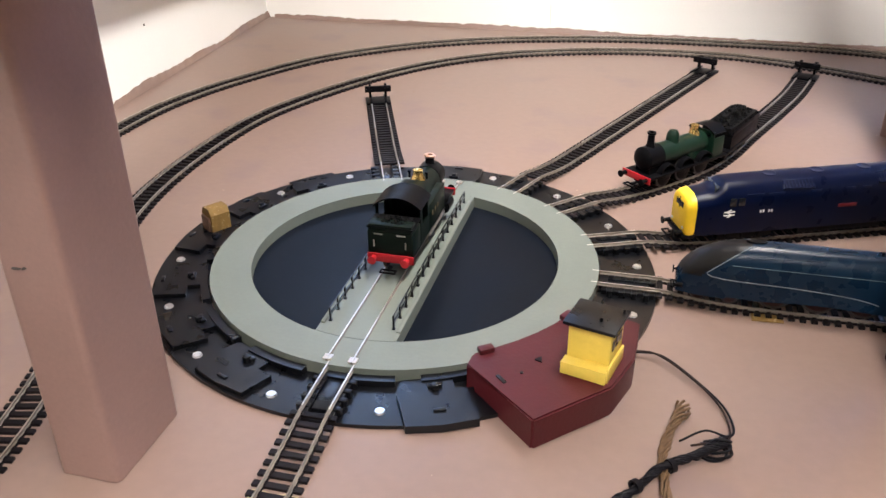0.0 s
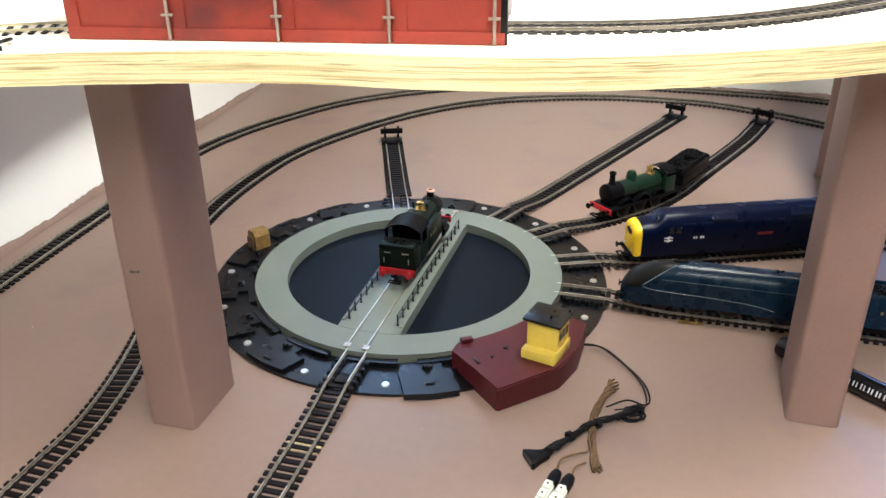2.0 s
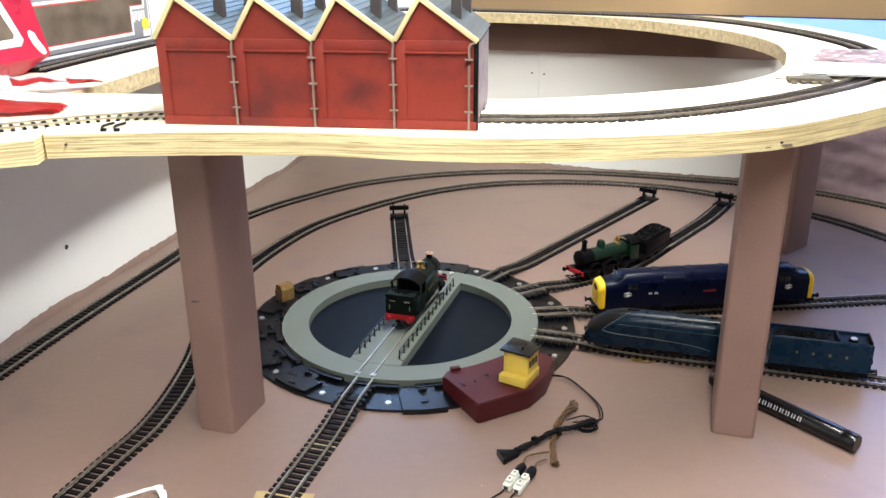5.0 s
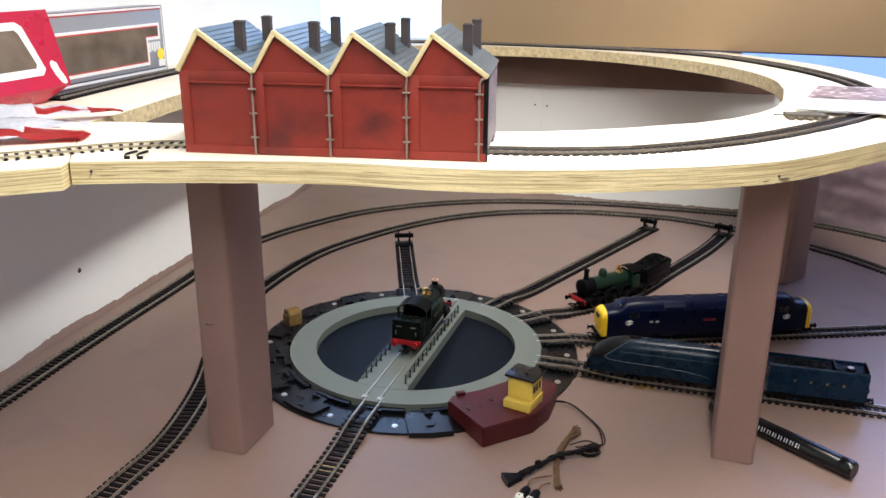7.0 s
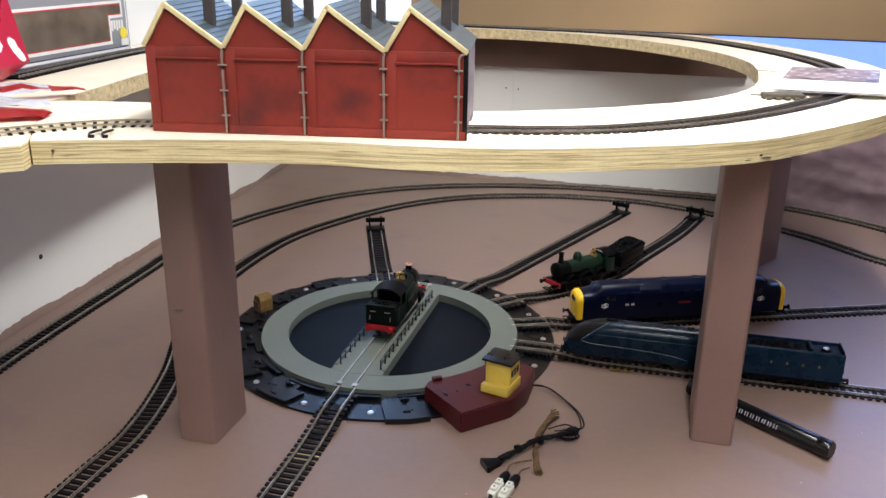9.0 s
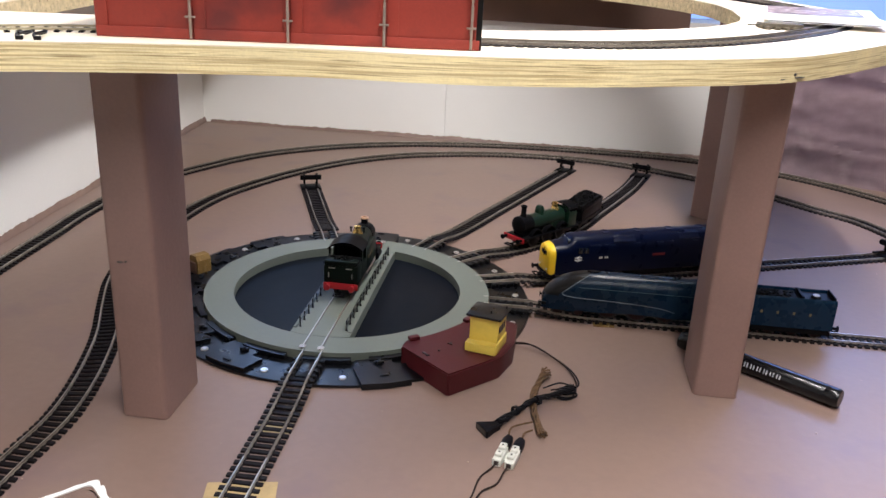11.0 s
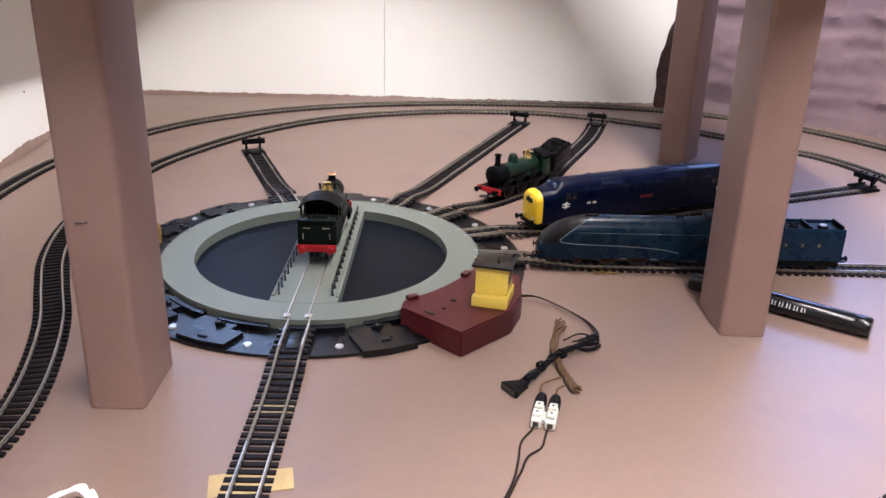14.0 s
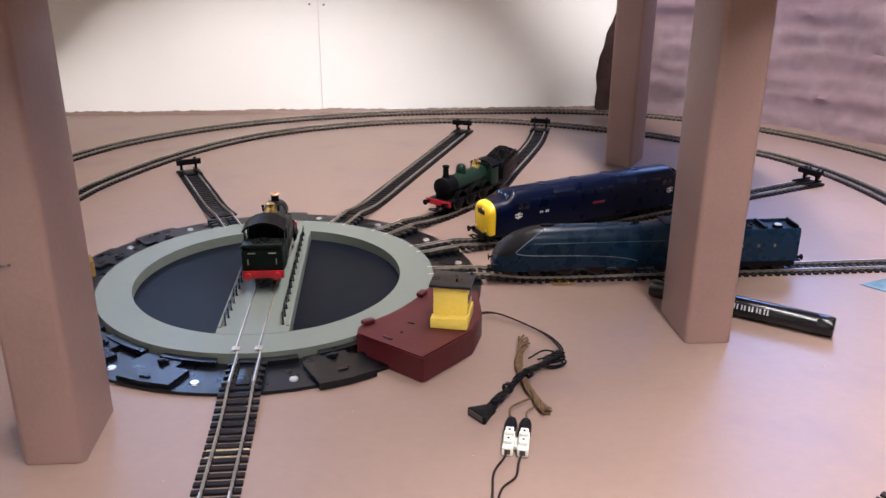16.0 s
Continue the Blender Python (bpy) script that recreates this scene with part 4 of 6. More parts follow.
def coal_heap(bm, x0, x1, half, z, rise, seed, n=90):
    rnd = random.Random(seed)
    for i in range(n):
        x, y = rnd.uniform(x0, x1), rnd.uniform(-half, half)
        h = z + rise * (1 - (y / half) ** 2) * (1 - ((x - (x0 + x1) / 2) / (x1 - x0) * 1.6) ** 2) - 1
        r = rnd.uniform(1.2, 2.3)
        g = bmesh.ops.create_icosphere(bm, subdivisions=1, radius=r)
        bmesh.ops.transform(bm, matrix=pose(x, y, h, rnd.uniform(0, 180), rnd.uniform(0, 180), 0) @ Matrix.Diagonal((1, rnd.uniform(0.6, 1), rnd.uniform(0.5, 0.9), 1)), verts=g["verts"])
    box(bm, x0 - 1, x1 + 1, -half, half, z - 3, z + rise * 0.25)


# -- green side-tank engine on the bridge
def tank_engine(m):
    th = thing("tank_engine", "dark green side-tank steam engine with brass dome on the turntable bridge", "model train", m=m)
    bm = bmesh.new()
    box(bm, -74, 74, -15.5, 15.5, 14, 15.6, 0.3)
    box(bm, -64, 62, -6, 6, 7, 14.2, 0.5)
    mm_part("footplate", bm, BLACKL, th)
    for s in (-1, 1):
        bm = bmesh.new()
        box(bm, -22, 34, min(s * 8.5, s * 16), max(s * 8.5, s * 16), 15.6, 35.5, 1.2)
        mm_part("side_tank", bm, GREEN, th)
        bm = bmesh.new()
        for i in range(3):
            box(bm, -12 + 9 * i, -9.2 + 9 * i, s * 16.1 - 0.12, s * 16.1 + 0.12, 25, 28.5)
        mm_part("lettering", bm, GOLD, th, "small gold letters")
        bm = bmesh.new()
        cyl(bm, 5.2, 5.2, 18, pose(40, s * 13.2, 11.8, 0, 90, 0), 18)
        box(bm, 41, 57, min(s * 9, s * 16.4), max(s * 9, s * 16.4), 13, 19, 0.8)
        mm_part("cylinder", bm, BLACKL, th)
        bm = bmesh.new()
        box(bm, -16, 36, s * 15 - 0.5, s * 15 + 0.5, 9.6, 11.2)
        box(bm, 22, 42, s * 14.4 - 0.5, s * 14.4 + 0.5, 11.5, 12.7)
        mm_part("connecting_rod", bm, STEEL, th, "bright metal rod")
    bm = bmesh.new()
    lathe(bm, [(0.1, -20), (11.5, -20), (11.3, 5), (9.9, 46), (0.1, 46)], pose(0, 0, 32.5, 0, 90, 0), 28)
    mm_part("boiler", bm, GREEN, th)
    bm = bmesh.new()
    lathe(bm, [(0.1, 46), (10.4, 46), (10.4, 63.5), (9.8, 64.5), (6, 66.5), (0.1, 67.2)], pose(0, 0, 32.3, 0, 90, 0), 28)
    box(bm, 46, 64, -8, 8, 15.5, 27)
    mm_part("smokebox", bm, BLACKL, th)
    bm = bmesh.new()
    lathe(bm, [(4.6, 40.5), (3.5, 42.5), (3.2, 47.4), (4.2, 47.8)], pose(56, 0, 0), 18)
    ch = mm_part("chimney", bm, BLACKL, th)
    bm = bmesh.new()
    lathe(bm, [(4.2, 47.6), (4.6, 48.6), (3.8, 49.5), (2.4, 49.5), (2.2, 47.8)], pose(56, 0, 0), 18)
    mm_part("cap", bm, COPPER, ch, "polished copper chimney cap")
    bm = bmesh.new()
    lathe(bm, [(5.4, 42), (4.8, 44), (3.9, 46.2), (3.4, 49), (3.8, 50), (2.6, 50.6), (0.1, 50.7)], pose(15, 0, 0), 18)
    mm_part("safety_valve", bm, BRASS, th, "polished brass safety valve cover")
    bm = bmesh.new()
    for s in (-1, 1):
        cyl(bm, 0.8, 0.8, 4.5, pose(15, s * 6.5, 43.5), 8)
        box(bm, 13.8, 16.2, s * 6.5 - 1.2, s * 6.5 + 1.2, 47.6, 48.8)
    mm_part("top_feed", bm, BLACKL, th)
    for s in (-1, 1):
        bm = bmesh.new()
        box(bm, -50, -22, s * 15.6 - 0.5, s * 15.6 + 0.5, 15.6, 30)
        box(bm, -50, -44, s * 15.6 - 0.5, s * 15.6 + 0.5, 30, 44)
        box(bm, -27, -22, s * 15.6 - 0.5, s * 15.6 + 0.5, 30, 44)
        mm_part("cab_side", bm, GREEN, th)
    bm = bmesh.new()
    box(bm, -23, -22, -15.0, 15.0, 15.6, 45)
    mm_part("cab_front", bm, GREEN, th)
    bm = bmesh.new()
    box(bm, -49, -24, -14.8, 14.8, 15.7, 17)
    box(bm, -26.5, -23.2, -10, 10, 17, 40)
    mm_part("cab_interior", bm, BLACKL, th)
    bm = bmesh.new()
    arch_roof(bm, -53, -19.5, 17.2, 43.6, 51.2, 1.0, 18)
    mm_part("cab_roof", bm, BLACKL, th, "arched black cab roof")
    bm = bmesh.new()
    box(bm, -74, -50, -16, 16, 15.6, 33.5, 1.0)
    box(bm, -74.5, -62, -15.2, 15.2, 33.5, 38.5, 0.8)
    mm_part("bunker", bm, GREEN, th)
    bm = bmesh.new()
    box(bm, -74.9, -49.5, -16.2, 16.2, 36.0, 37.0, 0.3)
    mm_part("bunker_beading", bm, BLACKL, th)
    bm = bmesh.new()
    coal_heap(bm, -71, -53, 12, 37, 3, 5, 60)
    mm_part("coal", bm, COAL, th)
    bm = bmesh.new()
    for s in (-1, 1):
        box(bm, -75.4, -74.6, s * 8 - 3, s * 8 + 3, 31.2, 32.0)
        cyl(bm, 0.5, 0.5, 5, pose(-75.6, s * 11, 22), 8)
    mm_part("lamp_iron", bm, STEEL, th)
    for x, d in ((-74, -1), (74, 1)):
        bm = bmesh.new()
        box(bm, min(x, x + d * 1.4), max(x, x + d * 1.4), -16.2, 16.2, 10.2, 16.6, 0.4)
        mm_part("buffer_beam", bm, RED, th, "bright red buffer beam")
        buffers(th, x + d * 1.4, d, shank=RED if d < 0 else BLACKL)
        coupling(th, x, d)
    wheels(th, (-26, -4, 18), 11)
    wheels(th, (-58, 52), 6.4)
    # stocky proportions: shorter, broader and taller bodywork over round wheels
    for ob in th.children_recursive:
        turned = ob.name.startswith(("wheel", "tyre"))
        mid = sum((v.co.x for v in ob.data.vertices), 0.0) / len(ob.data.vertices)
        for v in ob.data.vertices:
            v.co = Vector((v.co.x - 0.14 * mid, v.co.y, v.co.z)) if turned else Vector((v.co.x * 0.86, v.co.y * 1.12, v.co.z * 1.10))
    return th


tank_engine(Matrix.Translation((C.x, C.y, RING_Z + 0.0017)) @ pose(0, 0, 0, 0, 0, A_BRIDGE + 180) @ Matrix.Translation((0.0270, 0, 0)))


# -- green goods engine and its tender
def goods_engine(m):
    th = thing("goods_engine", "bright green small-wheeled steam engine with black smokebox and red beam", "model train", m=m)
    bm = bmesh.new()
    box(bm, -56, 52, -15, 15, 13.2, 14.8, 0.3)
    box(bm, -52, 48, -6, 6, 6, 13.4, 0.5)
    mm_part("footplate", bm, BLACKL, th)
    bm = bmesh.new()
    lathe(bm, [(0.1, -32), (9.6, -32), (9.4, 28), (0.1, 28)], pose(0, 0, 27.5, 0, 90, 0), 26)
    box(bm, -34, -6, -8.6, 8.6, 14.8, 30, 1.5)
    mm_part("boiler", bm, GREEN2, th)
    bm = bmesh.new()
    lathe(bm, [(0.1, 28), (10.2, 28), (10.2, 46), (9.4, 47), (5, 48.5), (0.1, 49)], pose(0, 0, 27.2, 0, 90, 0), 26)
    box(bm, 28.5, 45, -7.5, 7.5, 14.6, 22)
    mm_part("smokebox", bm, BLACKL, th)
    bm = bmesh.new()
    lathe(bm, [(4.6, 36), (3.3, 39), (2.9, 47), (3.9, 48), (3.9, 49.5), (2.3, 49.5), (2.2, 47)], pose(38, 0, 0), 18)
    mm_part("chimney", bm, BLACKL, th)
    bm = bmesh.new()
    lathe(bm, [(6.0, 35), (5.6, 40), (5.0, 43), (3.4, 45.2), (0.1, 46)], pose(8, 0, 0), 20)
    mm_part("dome", bm, GREEN2, th)
    bm = bmesh.new()
    lathe(bm, [(5.2, 35.5), (4.2, 38.5), (3.4, 43), (3.9, 44.2), (0.1, 44.6)], pose(-22, 0, 0), 18)
    mm_part("safety_valve", bm, BRASS, th, "polished brass safety valve cover")
    for s in (-1, 1):
        bm = bmesh.new()
        box(bm, -49, -34, s * 13.4 - 0.5, s * 13.4 + 0.5, 14.8, 33, 0.2)
        mm_part("cab_side", bm, GREEN2, th)
        for x in (-26, 0, 26):
            bm = bmesh.new()
            rings = [[((x + 10.5 * math.cos(radians(q))), y, 12 + 10.5 * math.sin(radians(q))) for q in range(8, 173, 12)] + [((x + 9.5 * math.cos(radians(q))), y, 12 + 9.5 * math.sin(radians(q))) for q in range(172, 7, -12)] for y in (s * 8.5, s * 14)]
            loft(bm, rings)
            mm_part("splasher", bm, BLACKL, th)
    bm = bmesh.new()
    box(bm, -34.8, -33.6, -13.4, 13.4, 14.8, 38.6)
    mm_part("cab_front", bm, GREEN2, th)
    bm = bmesh.new()
    arch_roof(bm, -50, -32.5, 14, 37.0, 42.4, 0.9, 14)
    mm_part("cab_roof", bm, BLACKL, th)
    bm = bmesh.new()
    for s in (-1, 1):
        cyl(bm, 2.6, 2.6, 1.6, pose(-35.2, s * 7.6, 34.2, 0, 90, 0), 16)
    mm_part("spectacle_window", bm, DARKGLASS, th)
    bm = bmesh.new()
    box(bm, 52, 53.4, -15.5, 15.5, 9.8, 15.8, 0.4)
    mm_part("buffer_beam", bm, RED, th, "bright red buffer beam")
    buffers(th, 53.4, 1, 12.8)
    coupling(th, 51, 1)
    wheels(th, (-26, 0, 26), 10.2)
    return th


def goods_tender(m):
    th = thing("tender", "small dark green coal tender heaped with coal behind the green engine", "model train", m=m)
    bm = bmesh.new()
    box(bm, -42, 42, -15, 15, 12.5, 14.2, 0.3)
    box(bm, -40, 40, -12.5, 12.5, 7, 12.7, 0.4)
    mm_part("underframe", bm, BLACKL, th)
    bm = bmesh.new()
    box(bm, -41, 34, -14.2, 14.2, 14.2, 29, 0.8)
    for s in (-1, 1):
        box(bm, -41, 34, s * 14.4 - 0.5, s * 14.4 + 0.5, 28, 32.5, 0.3, pose(0, 0, 0))
    box(bm, -41.4, -40.4, -14.4, 14.4, 28, 32.5)
    mm_part("tank", bm, BLACKL, th)
    bm = bmesh.new()
    coal_heap(bm, -36, 34, 13.0, 32.5, 13, 9, 220)
    mm_part("coal", bm, COAL, th)
    buffers(th, -42, -1, 12.8)
    coupling(th, -40, -1)
    wheels(th, (-26, 0, 26), 7.6)
    return th


def along(path, s):
    d = 0.0
    for a, b in zip(path, path[1:]):
        L = (b - a).length
        if d + L >= s:
            return a + (b - a) * ((s - d) / L), (b - a).normalized()
        d += L
    return path[-1], (path[-1] - path[-2]).normalized()


def on_track(path, s, half=0.026):
    p0, _ = along(path, s - half)
    p1, _ = along(path, s + half)
    mid = (p0 + p1) / 2
    return Matrix.Translation((mid.x, mid.y, 0.0051)) @ Matrix.Rotation(math.atan2(p0.y - p1.y, p0.x - p1.x), 4, "Z")


GOODS_FRONT = 0.101
goods_engine(on_track(goods_path, GOODS_FRONT + 0.053) @ Matrix.Diagonal((1, 1.12, 1.10, 1)))
goods_tender(on_track(goods_path, GOODS_FRONT + 0.053 + 0.100) @ Matrix.Diagonal((1, 1.08, 1, 1)))


# -- blue diesel with yellow ends
def diesel(m):
    th = thing("diesel_engine", "dark blue twin-nosed diesel engine with yellow nose ends", "model train", m=m)
    HALF_L, W = 136.0, 16.8

    def section(x, w, z0, zs, zt, n=10):
        pts = [(x, -w + 0.6, z0), (x, w - 0.6, z0), (x, w, z0 + 3), (x, w, zs)]
        for i in range(1, n):
            a = radians(90 * i / n)
            pts.append((x, w * math.cos(a) ** 0.75, zs + (zt - zs) * math.sin(a)))
        pts.append((x, 0, zt))
        for i in range(n - 1, 0, -1):
            a = radians(90 * i / n)
            pts.append((x, -w * math.cos(a) ** 0.75, zs + (zt - zs) * math.sin(a)))
        pts += [(x, -w, zs), (x, -w, z0 + 3)]
        return pts

    prof = [(-104, W, 34, 49.5), (-60, W, 34.5, 50), (0, W, 34.5, 50), (60, W, 34.5, 50), (104, W, 34, 49.5)]
    nose = [(106, W, 34, 49), (111.5, W, 33, 45.5), (116, W - 0.1, 32, 42.5), (120, W - 0.3, 31.5, 41.8), (128, W - 0.9, 31, 41), (133, W - 1.6, 30.5, 40), (135.6, W - 2.6, 30, 38.4)]
    stations = [(-x, w, zs, zt) for x, w, zs, zt in nose[::-1]] + prof + nose
    bm = bmesh.new()
    loft(bm, [section(x, w, 9.0, zs, zt) for x, w, zs, zt in stations])
    body = mm_part("body", bm, NAVY, th, "", 40)
    for d in (-1, 1):
        bm = bmesh.new()
        loft(bm, [section(d * x, w, z0, zs, zt) for x, w, z0, zs, zt in ((129.5, W - 0.75, 10.5, 30.9, 41.0), (133, W - 1.3, 9.5, 30.5, 40.4), (135.8, W - 2.2, 9.5, 30, 38.9), (137.2, W - 4, 11, 28.5, 36.5))])
        mm_part("nose_panel", bm, WARN, th, "bright yellow nose panel", 50)
        bm = bmesh.new()
        for s in (-1, 1):
            box(bm, 136.3, 137.5, s * 3.6 - 3.1, s * 3.6 + 3.1, 28.6, 33.4, 0.3, pose(0, 0, 0, 0, 0, 0 if d > 0 else 180))
        box(bm, 136.6, 137.7, -0.5, 0.5, 27.0, 36.0, 0.2, pose(0, 0, 0, 0, 0, 0 if d > 0 else 180))
        mm_part("headcode_panel", bm, DARKGLASS, th)
        bm = bmesh.new()
        for s in (-1, 1):
            cyl(bm, 1.3, 1.3, 0.8, pose(d * 137, s * 10, 14.5, 0, 90 * d, 0), 12)
        mm_part("marker_lamp", bm, WHITEP, th)
        # windscreens on the sloped cab front
        for s in (-1, 1):
            bm = bmesh.new()
            q = pose(d * 111.2, s * 6.2, 43.2, 0, d * 52, 0)
            box(bm, -2.9, 2.9, -5.0, 5.0, 1.2, 1.7, 0.2, q)
            mm_part("windscreen", bm, DARKGLASS, th)
            for x0 in (100, 92.5):
                bm = bmesh.new()
                box(bm, d * x0 - 2.9, d * x0 + 2.9, s * W - 0.25, s * W + 0.25, 32, 38.5, 0.2)
                mm_part("cab_window", bm, DARKGLASS, th)
        bm = bmesh.new()
        box(bm, min(d * 128, d * 139), max(d * 128, d * 139), -15, 15, 6.5, 9.6, 0.5)
        mm_part("buffer_beam", bm, BLACKL, th)
        buffers(th, d * 138.5, d, 11.5)
        coupling(th, d * 136, d)
        bm = bmesh.new()
        box(bm, d * 84 - 24, d * 84 + 24, -13.6, 13.6, 3.0, 9.4, 0.8)
        for x in (-14, 0, 14):
            for s in (-1, 1):
                box(bm, d * 84 + x - 3, d * 84 + x + 3, s * 14 - 1.2, s * 14 + 1.2, 4, 9)
        mm_part("bogie", bm, BLACKL, th)
        wheels(th, (d * 84 - 15.5, d * 84, d * 84 + 15.5), 6.6)
    bm = bmesh.new()
    box(bm, -38, 38, -14.4, 14.4, 3.5, 9.5, 1.2)
    mm_part("fuel_tank", bm, BLACKL, th)
    # roof grilles, fans and ribs
    for x in (-62, -20, 22, 64):
        bm = bmesh.new()
        lathe(bm, [(5.6, 48.8), (5.6, 50.15), (5.2, 50.3), (4.6, 50.0), (0.1, 50.0)], pose(x, 0, 0), 22)
        mm_part("roof_fan", bm, NAVYTOP, th)
    for s in (-1, 1):
        for x in (-40, 44):
            bm = bmesh.new()
            q = pose(x, s * 12.4, 44.6, -s * 42, 0, 0)
            box(bm, -14, 14, -4.2, 4.2, -0.5, 0.9, 0.4, q)
            for i in range(9):
                box(bm, -12.6 + 2.9 * i, -11.2 + 2.9 * i, -3.4, 3.4, 0.8, 1.3, 0, q)
            mm_part("roof_grille", bm, NAVYTOP, th)
        for x0, x1 in ((-88, -74), (-66, -57), (-52, -43), (-20, -11), (-6, 3), (24, 33), (56, 70), (74, 88)):
            bm = bmesh.new()
            box(bm, x0, x1, s * 15.9 - 0.5, s * 15.9 + 0.35, 36.0, 40.6, 0.3, pose(0, 0, 0))
            mm_part("side_panel", bm, NAVYTOP, th)
        # printed marks: two-arrow emblem, number bars, red nameplate
        for d in (-1, 1):
            bm = bmesh.new()
            for z in (27.6, 25.0):
                box(bm, d * 102 - 4.6, d * 102 + 4.6, s * (W + 0.1) - 0.15, s * (W + 0.1) + 0.15, z - 0.45, z + 0.45)
            for (xa, za), (xb, zb) in (((-1.6, 29.4), (2.0, 27.6)), ((2.0, 27.6), (-2.0, 25.0)), ((-2.0, 25.0), (1.6, 23.2))):
                L = math.hypot(xb - xa, zb - za) / 2
                box(bm, -L, L, -0.15, 0.15, -0.45, 0.45, 0, pose(d * 102 + (xa + xb) / 2, s * (W + 0.12), (za + zb) / 2, 0, -math.degrees(math.atan2(zb - za, xb - xa)), 0))
            mm_part("emblem", bm, WHITEP, th, "white twin-arrow emblem")
        bm = bmesh.new()
        for i in range(5):
            if i != 2:
                box(bm, 75 - 2.4 * i - 0.8, 75 - 2.4 * i + 0.8, s * (W + 0.1) - 0.15, s * (W + 0.1) + 0.15, 25.4, 27.6)
        mm_part("number_bars", bm, WHITEP, th, "white bars of a running number")
        bm = bmesh.new()
        box(bm, -9, 7, s * (W + 0.2) - 0.25, s * (W + 0.2) + 0.25, 25.0, 27.6, 0.1)
        mm_part("nameplate", bm, PLATE, th, "small red nameplate")
    return th


dp = polar(0.364, A_DIESEL)
diesel(pose(dp[0], dp[1], 0.0052, 0, 0, A_DIESEL + 180) @ Matrix.Diagonal((1, 1.03, 1.09, 1)))


# -- blue streamlined engine and tender
def streamliner(m):
    th = thing("streamlined_engine", "blue streamlined steam engine with wedge-shaped charcoal front and white lining", "model train", m=m)
    ZS = 23.0

    def top(x):
        pts = ((-96, 49.5), (-70, 49.3), (-55, 47.5), (20, 47.6), (45, 47.6), (56, 46.6), (66, 44.2), (75, 40.4), (82, 35.8), (88, 29.8), (92, 24), (95, 17))
        for (xa, za), (xb, zb) in zip(pts, pts[1:]):
            if xa <= x <= xb:
                return za + (zb - za) * (x - xa) / (xb - xa)
        return pts[-1][1] if x > 0 else pts[0][1]

    def wide(x):
        return 16.0 if x < 52 else 16.0 * math.sqrt(max(0.05, 1 - 0.62 * ((x - 52) / 45) ** 2))

    def bottom(x):
        b = 9.0
        if x > 60:
            b = 7.5
        if -50 < x < 44:
            b = 8.4 + 1.8 * math.cos(math.pi * (x + 3) / 94) ** 2
        return b

    def half_at(x, z):
        t, w = top(x), wide(x)
        zs = min(ZS, t - 6)
        if z <= zs:
            return w
        q = max(0.0, 1 - ((z - zs) / (t - zs)) ** 2.3)
        return w * (0.10 + 0.90 * q ** 0.5) if q > 0 else 0.0

    def section(x, n=12):
        t = top(x)
        zs = min(ZS, t - 6)
        zb = bottom(x)
        side = [(zb, wide(x)), ((zb + zs) / 2, wide(x)), (zs, wide(x))]
        for i in range(1, n):
            z = zs + (t - zs) * math.sin(radians(90 * i / n))
            side.append((z, half_at(x, z)))
        side.append((t, 0.9 if x > 90 else 1.6))
        return [(x, -y, z) for z, y in side] + [(x, y, z) for z, y in side[::-1]]

    xs = [-95 + 3 * i for i in range(50)] + [54 + 1.7 * i for i in range(25)]
    bm = bmesh.new()
    loft(bm, [section(x) for x in xs if x <= 95])

    def edge_x(z):
        """Where the charcoal front ends, by height."""
        return 45 + 31 * min(1, max(0, (47 - z) / 21.0)) ** 0.75

    for f in bm.faces:
        c = f.calc_center_median()
        if c.z > 24.2 - max(0, (c.x - 76)) * 0.10 and c.x > edge_x(c.z):
            f.material_index = 1
    body = mm_part("casing", bm, [GARTER, CHAR], th, "glossy garter-blue streamlined casing", 40)
    for s in (-1, 1):
        line = []
        for p in smooth_path([(edge_x(z) - 0.4, z) for z in (46.4, 44, 41, 38, 35, 32, 29.4)] + [(74.6, 26.8), (73.2, 25.2), (69.5, 24.2), (60, 23.4), (40, 22.8), (15, 22.2), (-12, 20.6), (-30, 18.4), (-42, 15.4)], 1.5):
            line.append(Vector((p.x, s * (half_at(p.x, p.y) + 0.15), p.y)))
        bm = bmesh.new()
        tube(bm, line, 0.38, 6)
        mm_part("lining", bm, LINING, th, "fine white lining")
        line = [Vector((x, s * (half_at(x, 34.5) + 0.12), 34.5)) for x in (58, 40, 20, 0, -25, -50, -66)]
        bm = bmesh.new()
        tube(bm, line, 0.25, 6)
        mm_part("handrail", bm, DIMRAIL, th)
        bm = bmesh.new()
        for x0 in (-90, -82):
            box(bm, x0, x0 + 6, s * 16.05 - 0.12, s * 16.05 + 0.12, 34, 40, 0)
        mm_part("cab_window", bm, DARKGLASS, th)
        bm = bmesh.new()
        box(bm, -84, -80, s * 16.1 - 0.12, s * 16.1 + 0.12, 26, 30)
        mm_part("number_bars", bm, GOLD, th)
        bm = bmesh.new()
        box(bm, -34, 40, s * 14.4 - 0.5, s * 14.4 + 0.5, 10.0, 11.4)
        box(bm, 10, 60, s * 14.9 - 0.4, s * 14.9 + 0.4, 11.4, 12.5)
        mm_part("connecting_rod", bm, TYRE, th)
    bm = bmesh.new()
    rings = [[(43 + a * 1.0, b, z) for a, b in ((-7, 0), (-5, 2.2), (0, 3.2), (5, 2.0), (7, 0), (5, -2.0), (0, -3.2), (-5, -2.2))] for z in (44.5, 48.6)]
    loft(bm, rings)
    mm_part("chimney", bm, BLACKL, th)
    for x in (-40, -44):
        bm = bmesh.new()
        cyl(bm, 1.3, 1.1, 3, pose(x, 0, 46.5), 10)
